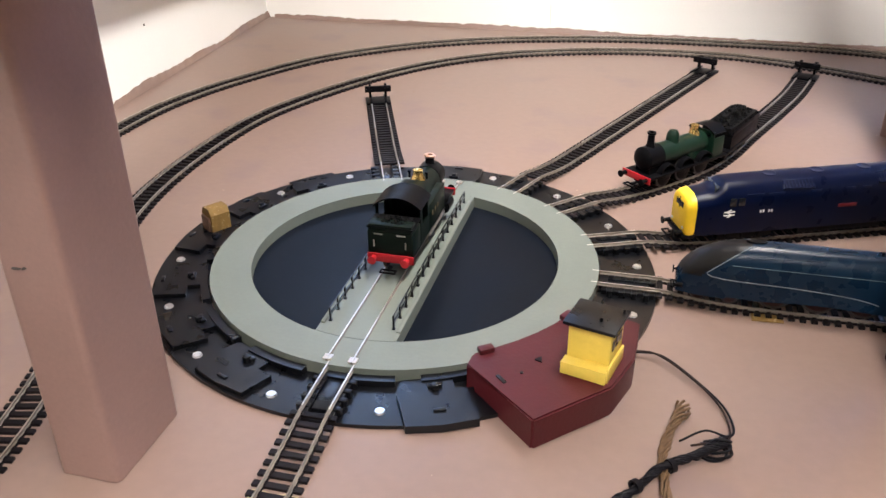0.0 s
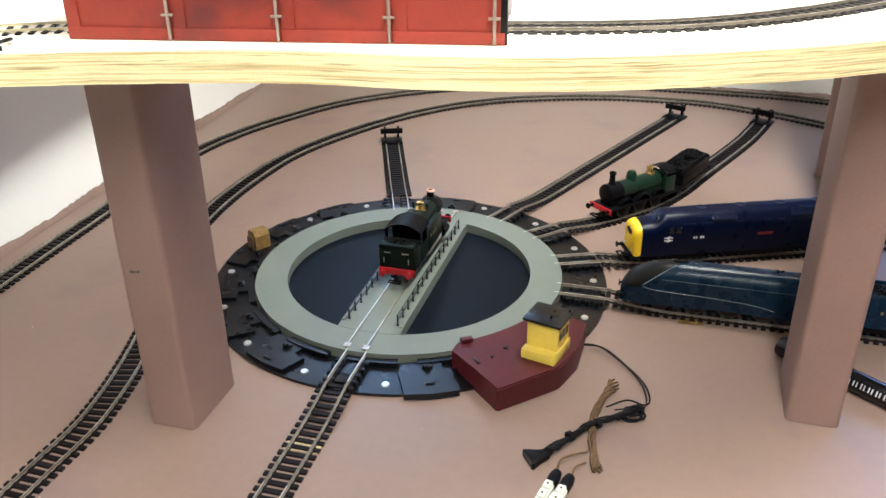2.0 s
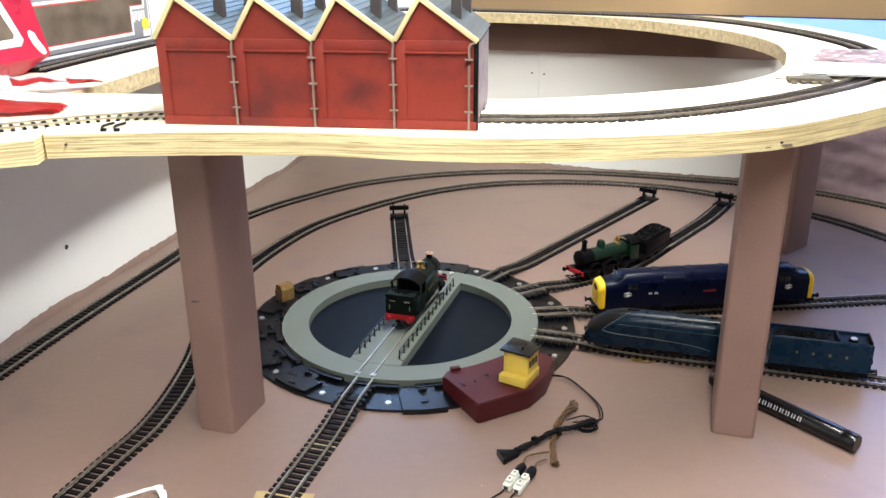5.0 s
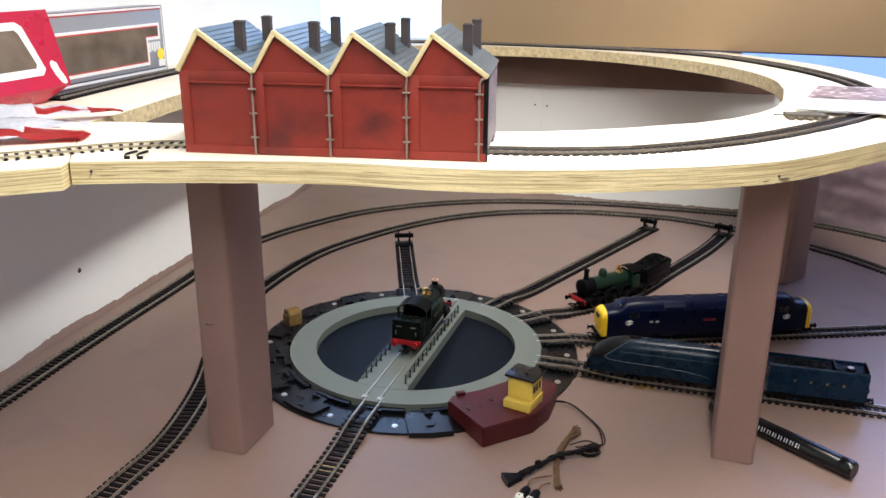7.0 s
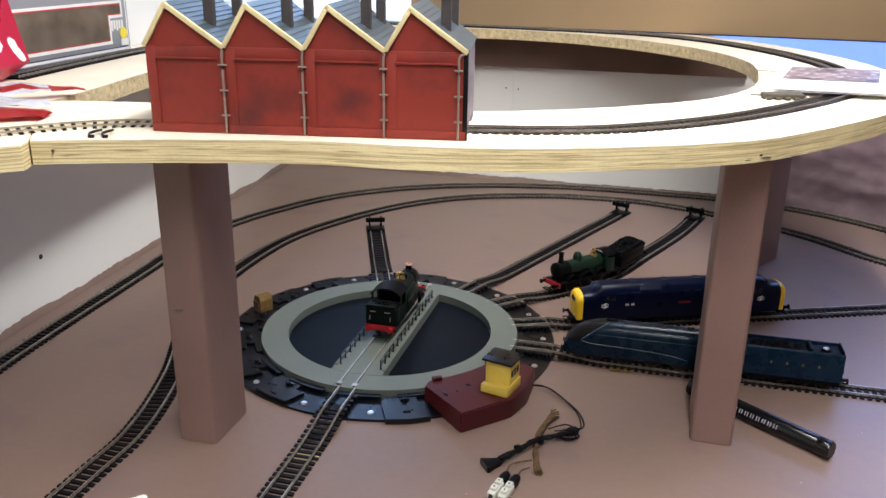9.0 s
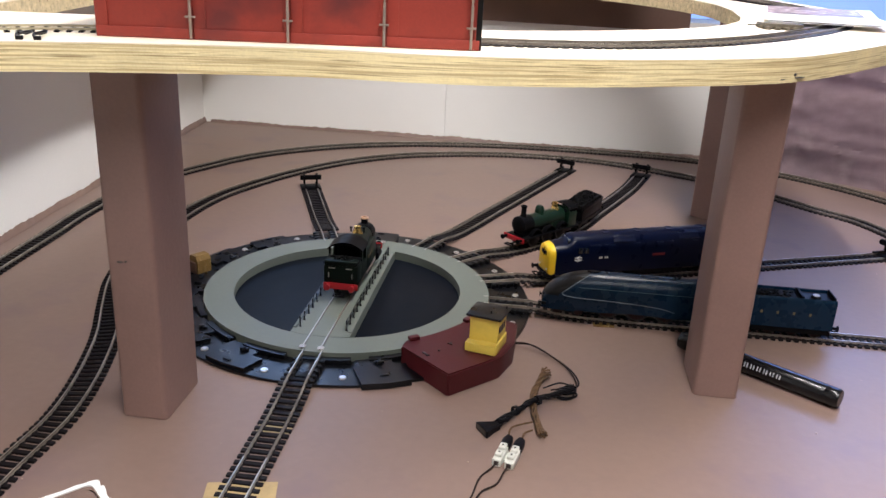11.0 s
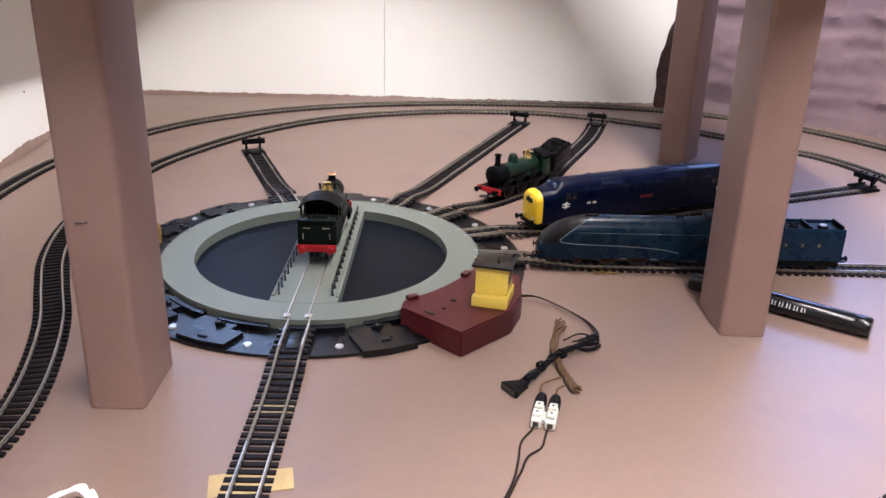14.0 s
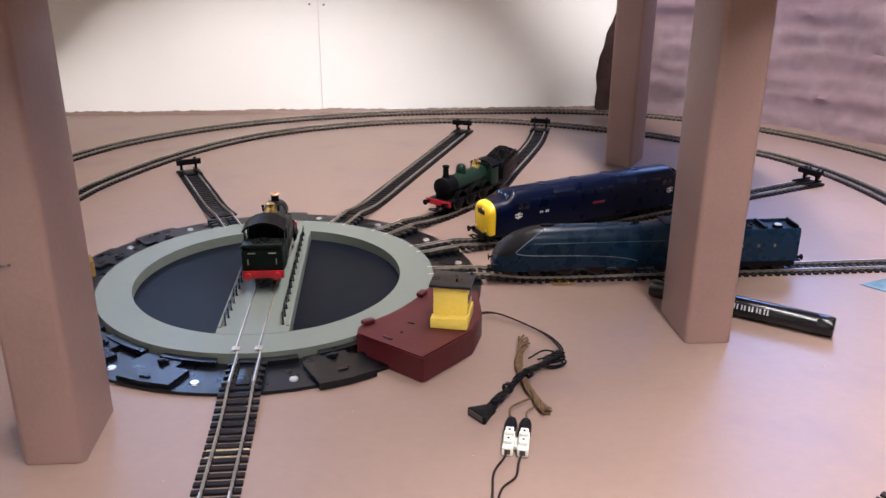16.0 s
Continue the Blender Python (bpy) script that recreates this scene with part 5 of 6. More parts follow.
        mm_part("safety_valve", bm, BLACKL, th)
    bm = bmesh.new()
    box(bm, -95, -66, -12, 12, 49.0, 50.0, 0.4)
    mm_part("cab_roof", bm, BLACKL, th)
    bm = bmesh.new()
    box(bm, -92, 84, -6.5, 6.5, 6, 13, 0.5)
    mm_part("frame", bm, BLACKL, th)
    buffers(th, 90, 1, 13.0, 11.5)
    coupling(th, 86, 1)
    wheels(th, (-34, -4, 26), 13.0, MAROONW)
    wheels(th, (56, 78), 6.2, MAROONW)
    wheels(th, (-68,), 7.0, MAROONW)
    return th


def stream_tender(m):
    th = thing("tender", "blue corridor tender with gold letter marks behind the streamlined engine", "model train", m=m)
    bm = bmesh.new()
    prof = [(-16, 11.5), (-16, 40), (-15.2, 43), (-14, 44), (-12.8, 43.4), (-12.4, 40.5), (12.4, 40.5), (12.8, 43.4), (14, 44), (15.2, 43), (16, 40), (16, 11.5)]
    loft(bm, [[(x, y, z) for y, z in prof] for x in (-49.5, -48.8, 44, 49)])
    body = mm_part("tank", bm, GARTER, th, "glossy garter-blue tender tank", 40)
    bm = bmesh.new()
    coal_heap(bm, -12, 44, 11.5, 40.5, 4.5, 12, 120)
    mm_part("coal", bm, COAL, th)
    bm = bmesh.new()
    box(bm, -47, -14, -12, 12, 40.5, 41.4)
    box(bm, -18, -15, -12.3, 12.3, 40.6, 45.5, 0.4)
    cyl(bm, 5.0, 4.6, 2.6, pose(-32, 3, 41.4), 18)
    box(bm, -48.8, -47.2, -12.2, 12.2, 40.6, 46, 0.4)
    mm_part("tank_top", bm, BLACKL, th)
    bm = bmesh.new()
    cyl(bm, 3.4, 3.0, 0.8, pose(-32, 3, 44.0), 18)
    mm_part("filler_lid", bm, SILVERP, th)
    for s in (-1, 1):
        bm = bmesh.new()
        for i in range(4):
            box(bm, -26.6 + 16 * i, -24.4 + 16 * i, s * 16.1 - 0.15, s * 16.1 + 0.15, 26.0, 29.0)
        mm_part("letter_bars", bm, GOLD, th, "gold letter marks")
        bm = bmesh.new()
        box(bm, -48, 48, s * 14.6 - 0.7, s * 14.6 + 0.7, 6, 12.5, 0.3)
        mm_part("side_frame", bm, BLACKL, th)
    bm = bmesh.new()
    box(bm, -48, 48, -12, 12, 7, 11.6, 0.4)
    mm_part("underframe", bm, BLACKL, th)
    buffers(th, -49.5, -1, 13)
    coupling(th, -47, -1)
    wheels(th, (-36, -13, 11, 35), 7.0, MAROONW)
    return th


sp = polar(0.3035, A_STREAM)
streamliner(pose(sp[0], sp[1], 0.0056, 0, 0, A_STREAM + 180))
sp = polar(0.4525, A_STREAM)
stream_tender(pose(sp[0], sp[1], 0.0051, 0, 0, A_STREAM + 180))


# ---- low-relief factory on the raised deck ----
def factory():
    th = thing("factory_model", "red-brick card factory front with four saw-tooth slate roofs", "model building", m=pose(-0.2532, 0.2915, DECK_T + 0.0003, 0, 0, 9.9))
    BAY, EAVE, PEAK, DEPTH, FR = 0.0610, 0.0655, 0.0960, 0.108, 0.30
    for k in range(4):
        x0, x1 = k * BAY, (k + 1) * BAY
        xp = x0 + BAY * FR
        bm = bmesh.new()
        out = [(x0, 0), (x1, 0), (x1, EAVE), (xp, PEAK), (x0, EAVE)]
        rings = [[(x, y, z) for x, z in out] for y in (0.0012, 0.003)]
        loft(bm, rings)
        wall = part("front_wall", bm, BRICKRED, th, smooth=None)
        bm = bmesh.new()
        box(bm, x0 + 0.0006, x0 + 0.0080, 0.0, 0.0013, 0.0, EAVE - 0.0005, 0.0002)
        box(bm, x1 - 0.0040, x1 - 0.0006, 0.0, 0.0013, 0.0, EAVE - 0.0005, 0.0002)
        box(bm, x0 + 0.0080, x1 - 0.0040, 0.0, 0.0013, EAVE - 0.0085, EAVE - 0.0005, 0.0002)
        box(bm, x0 + 0.0006, x1 - 0.0006, -0.0006, 0.0013, 0.0, 0.0065, 0.0003)
        part("pilaster", bm, BRICKRED, wall)
        bm = bmesh.new()
        box(bm, x0 + 0.0070, x1 - 0.0050, -0.0007, 0.0008, EAVE - 0.0098, EAVE - 0.0084, 0.0002)
        part("lintel", bm, BRICKRED, wall)
        # bargeboards
        for (xa, za), (xb, zb) in (((x0 - 0.0005, EAVE), (xp, PEAK + 0.0004)), ((xp, PEAK + 0.0004), (x1 + 0.0005, EAVE))):
            L = math.hypot(xb - xa, zb - za)
            ang = math.degrees(math.atan2(zb - za, xb - xa))
            bm = bmesh.new()
            box(bm, 0, L, -0.0022, 0.0012, -0.0026, 0.0010, 0.0003, pose(xa, 0, za) @ pose(0, 0, 0, 0, -ang, 0))
            part("bargeboard", bm, CREAM, th, "cream painted bargeboard")
            # slate courses
            n = 5 if xb == xp else 11
            roof = part("roof", (lambda b: (box(b, 0, L, 0.001, DEPTH, -0.0016, -0.0002, 0, pose(xa, 0, za) @ pose(0, 0, 0, 0, -ang, 0)), b)[1])(bmesh.new()), SLATE, th, smooth=None)
            for i in range(n):
                bm = bmesh.new()
                s0, s1 = L * i / n, L * (i + 1) / n
                tilt = 6 if xb == xp else -6
                box(bm, s0 - 0.0004, s1 + 0.0006, 0.0005, DEPTH + 0.0004, 0.0, 0.0010, 0.0001, pose(xa, 0, za) @ pose(0, 0, 0, 0, -ang, 0) @ pose((s0 + s1) / 2, 0, 0, 0, tilt, 0) @ Matrix.Translation((-(s0 + s1) / 2, 0, 0)))
                part("slate_course", bm, SLATE, roof, smooth=None)
        # drainpipe with brackets
        bm = bmesh.new()
        xd = x1 - (0.0062 if k == 3 else 0.0012)
        tube(bm, smooth_path([(xd, -0.0018, 0.0005), (xd, -0.0018, 0.03), (xd, -0.0018, EAVE - 0.008), (xd + 0.0008, -0.0018, EAVE - 0.003), (x1 - 0.0010, -0.0018, EAVE - 0.001)], 0.003), 0.0009, 8)
        for z in (0.014, 0.033, 0.052):
            box(bm, xd - 0.0032, xd + 0.0030, -0.0026, -0.0002, z - 0.0006, z + 0.0006, 0.0002)
        part("drainpipe", bm, PIPE, th, "grey drainpipe with brackets")
        # chimneys
        for fx, dy, hz in ((0.70, 0.027, 0.1015), (0.72, 0.091, 0.1015)):
            x = x0 + BAY * fx
            base = EAVE + (PEAK - EAVE) * (1 - fx) / (1 - FR) - 0.003
            bm = bmesh.new()
            box(bm, x - 0.0037, x + 0.0037, dy - 0.0038, dy + 0.0038, base, hz, 0.0004)
            box(bm, x - 0.0040, x + 0.0040, dy - 0.0042, dy + 0.0042, hz - 0.0016, hz, 0.0002)
            ch = part("chimney", bm, CHIMNEY, th, "dark square chimney", None)
            bm = bmesh.new()
            box(bm, x - 0.0030, x + 0.0030, dy - 0.0026, dy + 0.0026, hz, hz + 0.0006)
            part("flue", bm, SEAL, ch)
    # end walls with a slot over the track, and the plain back
    for xe in (0.0002, 4 * BAY - 0.0018):
        bm = bmesh.new()
        yz = ((0.0031, 0), (0.0125, 0), (0.0125, 0.0055), (DEPTH - 0.03, 0.0075), (DEPTH - 0.03, 0), (DEPTH, 0), (DEPTH, EAVE - 0.003), (0.0031, EAVE - 0.003))
        loft(bm, [[(x, y, z) for y, z in yz] for x in (xe, xe + 0.0018)])
        part("end_wall", bm, BRICKDK, th, "plum brick end wall, bluish window light put into its colour", None)
    for k in range(4):
        bm = bmesh.new()
        loft(bm, [[(x, y, z) for x, z in ((k * BAY + 0.002, 0), (k * BAY + BAY - 0.002, 0), (k * BAY + BAY - 0.002, EAVE - 0.003), (k * BAY + BAY * FR, PEAK - 0.004), (k * BAY + 0.002, EAVE - 0.003))] for y in (DEPTH - 0.0022, DEPTH - 0.0004)])
        part("back_wall", bm, BRICKDK, th, "", None)
    # Narrow near-black strip up the right front corner.
    bm = bmesh.new()
    box(bm, 4 * BAY - 0.0030, 4 * BAY + 0.0006, -0.0004, 0.0034, 0.0, EAVE - 0.001, 0.0002)
    part("end_pilaster", bm, CHAR, th, "near-black corner strip")


factory()


# ---- cartons and bag on the raised deck ----
def red_carton():
    M = pose(-0.5240, 0.487, 0.3235) @ pose(0, 0, 0, 0, -15, 0)
    th = thing("red_carton", "glossy red model carton with a white-framed film window, leaning back", "carton", m=M)
    bm = bmesh.new()
    loft(bm, [[(-0.058, y, 0.0), (-0.016, y, zb), (-0.0012, y, zf), (0.0, y, zf + 0.0014), (0.0, y, 0.082), (-0.058, y, 0.082)] for y, zb, zf in ((-0.26, -0.0120, -0.001), (-0.030, -0.0120, -0.001), (0.0, -0.002, 0.0005))])
    part("box", bm, REDBOX, th)
    bm = bmesh.new()
    out = [(-0.245, 0.014), (-0.036, 0.014), (-0.030, 0.020), (-0.043, 0.066), (-0.051, 0.071), (-0.245, 0.071)]
    inn = [(-0.238, 0.022), (-0.043, 0.022), (-0.040, 0.026), (-0.051, 0.059), (-0.055, 0.063), (-0.238, 0.063)]
    a = [bm.verts.new((0.0006, y, z)) for y, z in out]
    b = [bm.verts.new((0.0006, y, z)) for y, z in inn]
    for i in range(6):
        j = (i + 1) % 6
        bm.faces.new((a[i], a[j], b[j], b[i]))
    part("window_border", bm, WHITECARD, th, "white printed window border", None)
    bm = bmesh.new()
    bm.faces.new([bm.verts.new((0.0004, y, z)) for y, z in inn])
    part("film_window", bm, FILM, th, "dull clear film window", None)
    bm = bmesh.new()
    bm.faces.new([bm.verts.new((0.0007, y, z)) for y, z in ((-0.0180, 0.0285), (-0.0120, 0.0250), (-0.0105, 0.0175), (-0.0060, 0.0095), (-0.0050, 0.0035), (-0.0090, 0.0015), (-0.0135, 0.0040), (-0.0190, 0.0125), (-0.0220, 0.0215), (-0.0215, 0.0265))])
    part("white_patch", bm, WHITECARD, th, "", None)


def grey_carton():
    th = thing("grey_carton", "long grey model carton with film window and fine printed lines", "carton", m=pose(-0.5735, 0.735, DECK_T + 0.0004, 0, 0, 1.5))
    L, Hh = 0.25, 0.090
    bm = bmesh.new()
    box(bm, -0.028, 0.0, -L, 0.0, 0.0, Hh, 0.001)
    part("box", bm, GREYCARD, th)

    def stripe(y0, y1, z0, z1, material, name, d=0.0005):
        b = bmesh.new()
        box(b, 0, d, y0, y1, z0, z1)
        part(name, b, material, th, "", None)

    stripe(-L + 0.002, -0.001, 0.001, 0.003, NAVYCARD, "line")
    stripe(-L + 0.002, -0.001, 0.0045, 0.0075, WHITECARD, "line")
    stripe(-L + 0.002, -0.001, Hh - 0.0035, Hh - 0.001, WHITECARD, "line")
    stripe(-L + 0.002, -0.001, Hh - 0.0052, Hh - 0.0040, REDCARD, "line")
    stripe(-0.0030, -0.0010, 0.004, Hh - 0.002, WHITECARD, "line")
    # stepped film window
    stripe(-L + 0.004, -0.0380, 0.0140, 0.060, WHITECARD, "window_border", 0.0005)
    stripe(-L + 0.004, -0.0100, 0.0460, 0.0675, WHITECARD, "window_border", 0.0004)
    stripe(-L + 0.002, -0.0005, Hh - 0.0009, Hh - 0.0001, NAVYCARD, "edge_line", 0.0006)
    stripe(-0.0009, -0.0001, 0.001, Hh - 0.001, NAVYCARD, "edge_line", 0.0007)
    stripe(-L + 0.002, -0.004, 0.0078, 0.0090, NAVYCARD, "edge_line", 0.0006)
    stripe(-L + 0.005, -0.042, 0.018, 0.059, REDCARD, "window_line", 0.0008)
    stripe(-L + 0.005, -0.014, 0.050, 0.064, REDCARD, "window_line", 0.0007)
    stripe(-L + 0.006, -0.0435, 0.0195, 0.060, FILM, "film_window", 0.0012)
    stripe(-L + 0.006, -0.0155, 0.0515, 0.0625, FILM, "film_window", 0.0011)
    for i in range(5):
        stripe(-0.0370 + 0.0055 * i, -0.0335 + 0.0055 * i, 0.030 + 0.002 * (i % 2), 0.043, WHITECARD, "letter_bar", 0.0006)
    b = bmesh.new()
    cyl(b, 0.0075, 0.0075, 0.0009, pose(0, -0.012, 0.026, 0, 90, 0), 20)
    part("yellow_spot", b, YELLOWCARD, th, "yellow printed spot")
    stripe(-0.018, -0.004, 0.010, 0.019, WHITECARD, "white_patch", 0.0006)


def plastic_bag():
    """Three flat folds of a thin bag, two of them running out into a red-printed point."""
    bm = bmesh.new()
    nu, nv = 26, 10
    for (ax, ay), (bx, by), w0, w1, z0, seed in (((-0.535, 0.245), (-0.410, 0.420), 0.135, 0.008, 0.0090, 1), ((-0.560, 0.235), (-0.3635, 0.310), 0.120, 0.026, 0.0020, 5), ((-0.550, 0.185), (-0.384, 0.340), 0.120, 0.022, 0.0110, 9)):
        d = Vector((bx - ax, by - ay, 0))
        side = Vector((-d.y, d.x, 0)).normalized()
        grid = []
        for i in range(nu + 1):
            u = i / nu
            w = w0 + (w1 - w0) * u ** 0.8
            row = []
            for j in range(nv + 1):
                v = j / nv - 0.5
                q = Vector((ax, ay, 0)) + d * u + side * (v * w + 0.004 * noise.noise((u * 5, seed, 0)))
                fold = 0.017 * (1 - u) * abs(noise.noise((u * 3.2, v * 2.6, seed))) + 0.0060 * abs(noise.noise((u * 9, v * 5, seed)))
                dome = 0.019 * (1 - u) ** 0.7 * (1 - 4 * v * v)
                row.append(bm.verts.new((q.x, q.y, z0 * (1 - 0.6 * u) + fold + dome)))
            grid.append(row)
        for i in range(nu):
            for j in range(nv):
                f = bm.faces.new((grid[i][j], grid[i + 1][j], grid[i + 1][j + 1], grid[i][j + 1]))
                f.material_index = 1 if seed != 9 and i > nu * (0.84 if seed == 1 else 0.74) or (seed != 9 and i > nu * 0.6 and j in (1, 2)) else 0
    bmesh.ops.solidify(bm, geom=bm.faces[:], thickness=0.0005)
    ob = part("plastic_bag", bm, [BAG, REDCARD], m=pose(0, 0, DECK_T + 0.0008), smooth=50)
    tagged(ob, "crumpled milky plastic bag with red printed ends", "bag")


red_carton()
grey_carton()
plastic_bag()

# two tiny black clips, an offcut of sleepers and a folded leaflet on the deck
for x, y, r in ((-0.2845, 0.2640, 112), (-0.2755, 0.2665, 118)):
    bm = bmesh.new()
    tube(bm, smooth_path([(-0.009, 0.002, 0.0012), (-0.003, 0.003, 0.0026), (0.001, -0.001, 0.0034), (0.006, -0.003, 0.0030), (0.0095, 0.0015, 0.0014)], 0.001), 0.0011, 6)
    box(bm, -0.0098, -0.0072, -0.0012, 0.0030, 0.0, 0.0024, 0.0003)
    tagged(part("rail_clip", bm, BLACKP, m=pose(x, y, DECK_T, 0, 0, r)), "tiny black plastic rail clip on the deck", "clip", "clips")
bm = bmesh.new()
box(bm, -0.023, 0.016, -0.0080, 0.0080, 0.0012, 0.0052, 0.0004)
for i in range(5):
    box(bm, -0.021 + 0.009 * i, -0.0165 + 0.009 * i, -0.0135, 0.0135, 0.0, 0.0026, 0.0003)
box(bm, -0.034, -0.022, -0.0006, 0.0006, 0.0022, 0.0034)
tagged(part("sleeper_offcut", bm, mat("grey_offcut", (0.10, 0.085, 0.06), 0.6, var=0.3, scale=150), m=pose(0.2465, 0.6270, DECK_T + 0.0002, 0, 0, 8)), "short grey offcut of track base on the deck", "offcut")
leaflet = thing("leaflet", "folded white leaflet with a printed picture, lying on the deck", "leaflet", m=pose(0.232, 0.644, DECK_T + 0.0048, 0, 0, 6))
bm = bmesh.new()
for z, dx in ((0.0, 0.004), (0.0016, 0.0)):
    loft(bm, [[(dx, 0, h), (0.112 + dx, -0.008, h), (0.180, 0.176, h + 0.0012), (0.062 + dx, 0.182, h + 0.0012)] for h in (z, z + 0.0005)])
part("page", bm, WHITECARD, leaflet, "white paper pages", None)
bm = bmesh.new()
bm.faces.new([bm.verts.new(p) for p in ((0.028, 0.074, 0.0030), (0.126, 0.066, 0.0030), (0.160, 0.170, 0.0037), (0.062, 0.178, 0.0037))])
part("picture", bm, PAPERPIC, leaflet, "dark printed picture", None)


# ---- things on the baseboard ----
# marker pen
def marker_pen():
    a, b = Vector((0.186, 0.556, 0)), Vector((0.3115, 0.4655, 0))
    d = b - a
    th = thing("marker_pen", "fat black marker pen with silver print lying on the baseboard", "pen", m=Matrix.Translation((a.x, a.y, 0.0092)) @ Matrix.Rotation(math.atan2(d.y, d.x), 4, "Z"))
    L = d.length
    bm = bmesh.new()
    lathe(bm, [(0.0001, 0.046), (0.0088, 0.046), (0.0088, L - 0.014), (0.0086, L - 0.0135), (0.0086, L - 0.0125), (0.0088, L - 0.012), (0.0087, L - 0.002), (0.0078, L), (0.0001, L)], X90, 28)
    part("barrel", bm, PEN, th)
    bm = bmesh.new()
    lathe(bm, [(0.0001, 0.0), (0.0078, 0.0), (0.0089, 0.003), (0.0091, 0.045), (0.0001, 0.0455)], X90, 28)
    box(bm, 0.004, 0.050, -0.0018, 0.0018, 0.0088, 0.0108, 0.0005, pose(0, 0, 0, 60, 0, 0))
    part("cap", bm, PEN, th)
    bm = bmesh.new()
    q = pose(0, 0, 0, 68, 0, 0)
    for i in range(8):
        x = 0.0565 + 0.0062 * i
        for o in (0.0, 0.0026):
            box(bm, x + o, x + o + 0.0012, -0.0022, 0.0022, 0.00865, 0.00892, 0, q)
    part("print_bars", bm, SILVERP, th, "silver print marks")


marker_pen()


# wiring from the turntable
def wire(name, pts, r, material, label, category="cable", seg=7):
    bm = bmesh.new()
    tube(bm, smooth_path(pts, 0.003), r, seg)
    return tagged(part(name, bm, material, smooth=60), label, category)


wire("cable", [(0.020, 0.5205, 0.0045), (0.036, 0.5195, 0.0055), (0.057, 0.501, 0.0050), (0.0745, 0.479, 0.0035), (0.0815, 0.458, 0.0020), (0.079, 0.444, 0.0030), (0.070, 0.4365, 0.0070), (0.058, 0.4300, 0.0080)], 0.0007, BROWNW, "thin dark brown cable looping from the turntable")
wire("cable", [(0.023, 0.5215, 0.0035), (0.040, 0.5205, 0.0040), (0.060, 0.502, 0.0030), (0.0775, 0.480, 0.0020), (0.0840, 0.460, 0.0014), (0.080, 0.449, 0.0030), (0.067, 0.4480, 0.0060), (0.052, 0.4330, 0.0075)], 0.0007, BLACKW, "thin black cable looping from the turntable")


def bundle(name, pts, material, label, strands, r, spread, seed, wind):
    """A hank of wire: strands twisted round a middle line."""
    th = thing(name, label, "cable hank")
    mid = smooth_path(pts, 0.0022)
    rnd = random.Random(seed)
    for k in range(strands):
        ph = 2 * math.pi * k / strands
        line = []
        for i, p in enumerate(mid):
            u = i / (len(mid) - 1)
            t, side = frame_at(mid, i)
            flare = 1 + 1.1 * max(0, abs(u - 0.5) * 2 - 0.62) / 0.38
            a = ph + wind * u * 2 * math.pi
            o = spread * flare * (0.75 + 0.25 * math.sin(5 * u + k)) * (1 + 0.9 * noise.noise((u * 7, k * 3.1, seed)))
            q = p + side * (o * math.cos(a)) + Vector((0, 0, max(-0.9 * (p.z - r), o * 0.75 * math.sin(a))))
            line.append(q)
        b = bmesh.new()
        tube(b, line, r, 6)
        part("strand", b, material, th, smooth=60)
    return th


black_hank = bundle("cable_hank", [(0.078, 0.4400, 0.0066), (0.068, 0.4290, 0.0075), (0.046, 0.4105, 0.0082), (0.031, 0.3915, 0.0070), (0.0225, 0.3790, 0.0056), (0.0150, 0.3715, 0.0050)], BLACKW,
                    "hank of black cable tied in the middle, its ends fanned out", 9, 0.00085, 0.0023, 4, 3.4)
for k, (r, dz) in enumerate(((0.0075, 0.0030), (0.0060, 0.0062), (0.0085, 0.0016))):
    bm = bmesh.new()
    tube(bm, smooth_path([(0.070 + 0.009 * math.cos(q) + 0.0015 * k, 0.4335 + r * math.sin(q) * 0.75 + 0.0010 * k, dz + 0.0016 * math.sin(q + k)) for q in (-2.6, -1.6, -0.6, 0.4, 1.4, 2.4)], 0.0015), 0.0009, 6)
    part("loop", bm, BLACKW, black_hank, smooth=60)
bundle("cable_hank", [(0.0545, 0.4700, 0.0042), (0.0500, 0.4520, 0.0042), (0.0435, 0.4270, 0.0036), (0.0450, 0.4050, 0.0036), (0.0490, 0.3860, 0.0040), (0.0530, 0.3640, 0.0038)], TAN,
       "hank of tan cable lying under the black one", 8, 0.00085, 0.0023, 6, 2.6)
bm = bmesh.new()
for x, y, r in ((0.0480, 0.4110, 40), (0.030, 0.3905, 48)):
    ring_solid(bm, 0.0030, 0.0041, -0.0016, 0.0016, seg=18)
    vs = [v for v in bm.verts if not v.tag]
    bmesh.ops.transform(bm, matrix=pose(x, y, 0.0075, 0, 90, 0) if r is None else Matrix.Translation((x, y, 0.0078)) @ Matrix.Rotation(radians(r), 4, "Z") @ X90, verts=vs)
    for v in bm.verts:
        v.tag = True
part("tie", bm, BLACKW, black_hank)
# flared plug at the end of the black hank
plug = thing("plug", "small flared black plug at the end of the cable hank", "plug", m=pose(0.0125, 0.3690, 0.0036, 0, 0, 216) @ Matrix.Diagonal((0.85, 0.90, 0.85, 1)))
bm = bmesh.new()
rings = [[(x, w * a, h * b) for a, b in ((-1, -1), (1, -1), (1, 0.6), (0.7, 1), (-0.7, 1), (-1, 0.6))] for x, w, h in ((-0.006, 0.0035, 0.0030), (0.002, 0.0055, 0.0038), (0.011, 0.0095, 0.0042), (0.0125, 0.0090, 0.0040))]
loft(bm, rings)
part("body", bm, BLACKW, plug)
bm = bmesh.new()
box(bm, 0.0122, 0.0130, -0.0075, 0.0075, -0.0022, 0.0022)
part("face", bm, SEAL, plug)

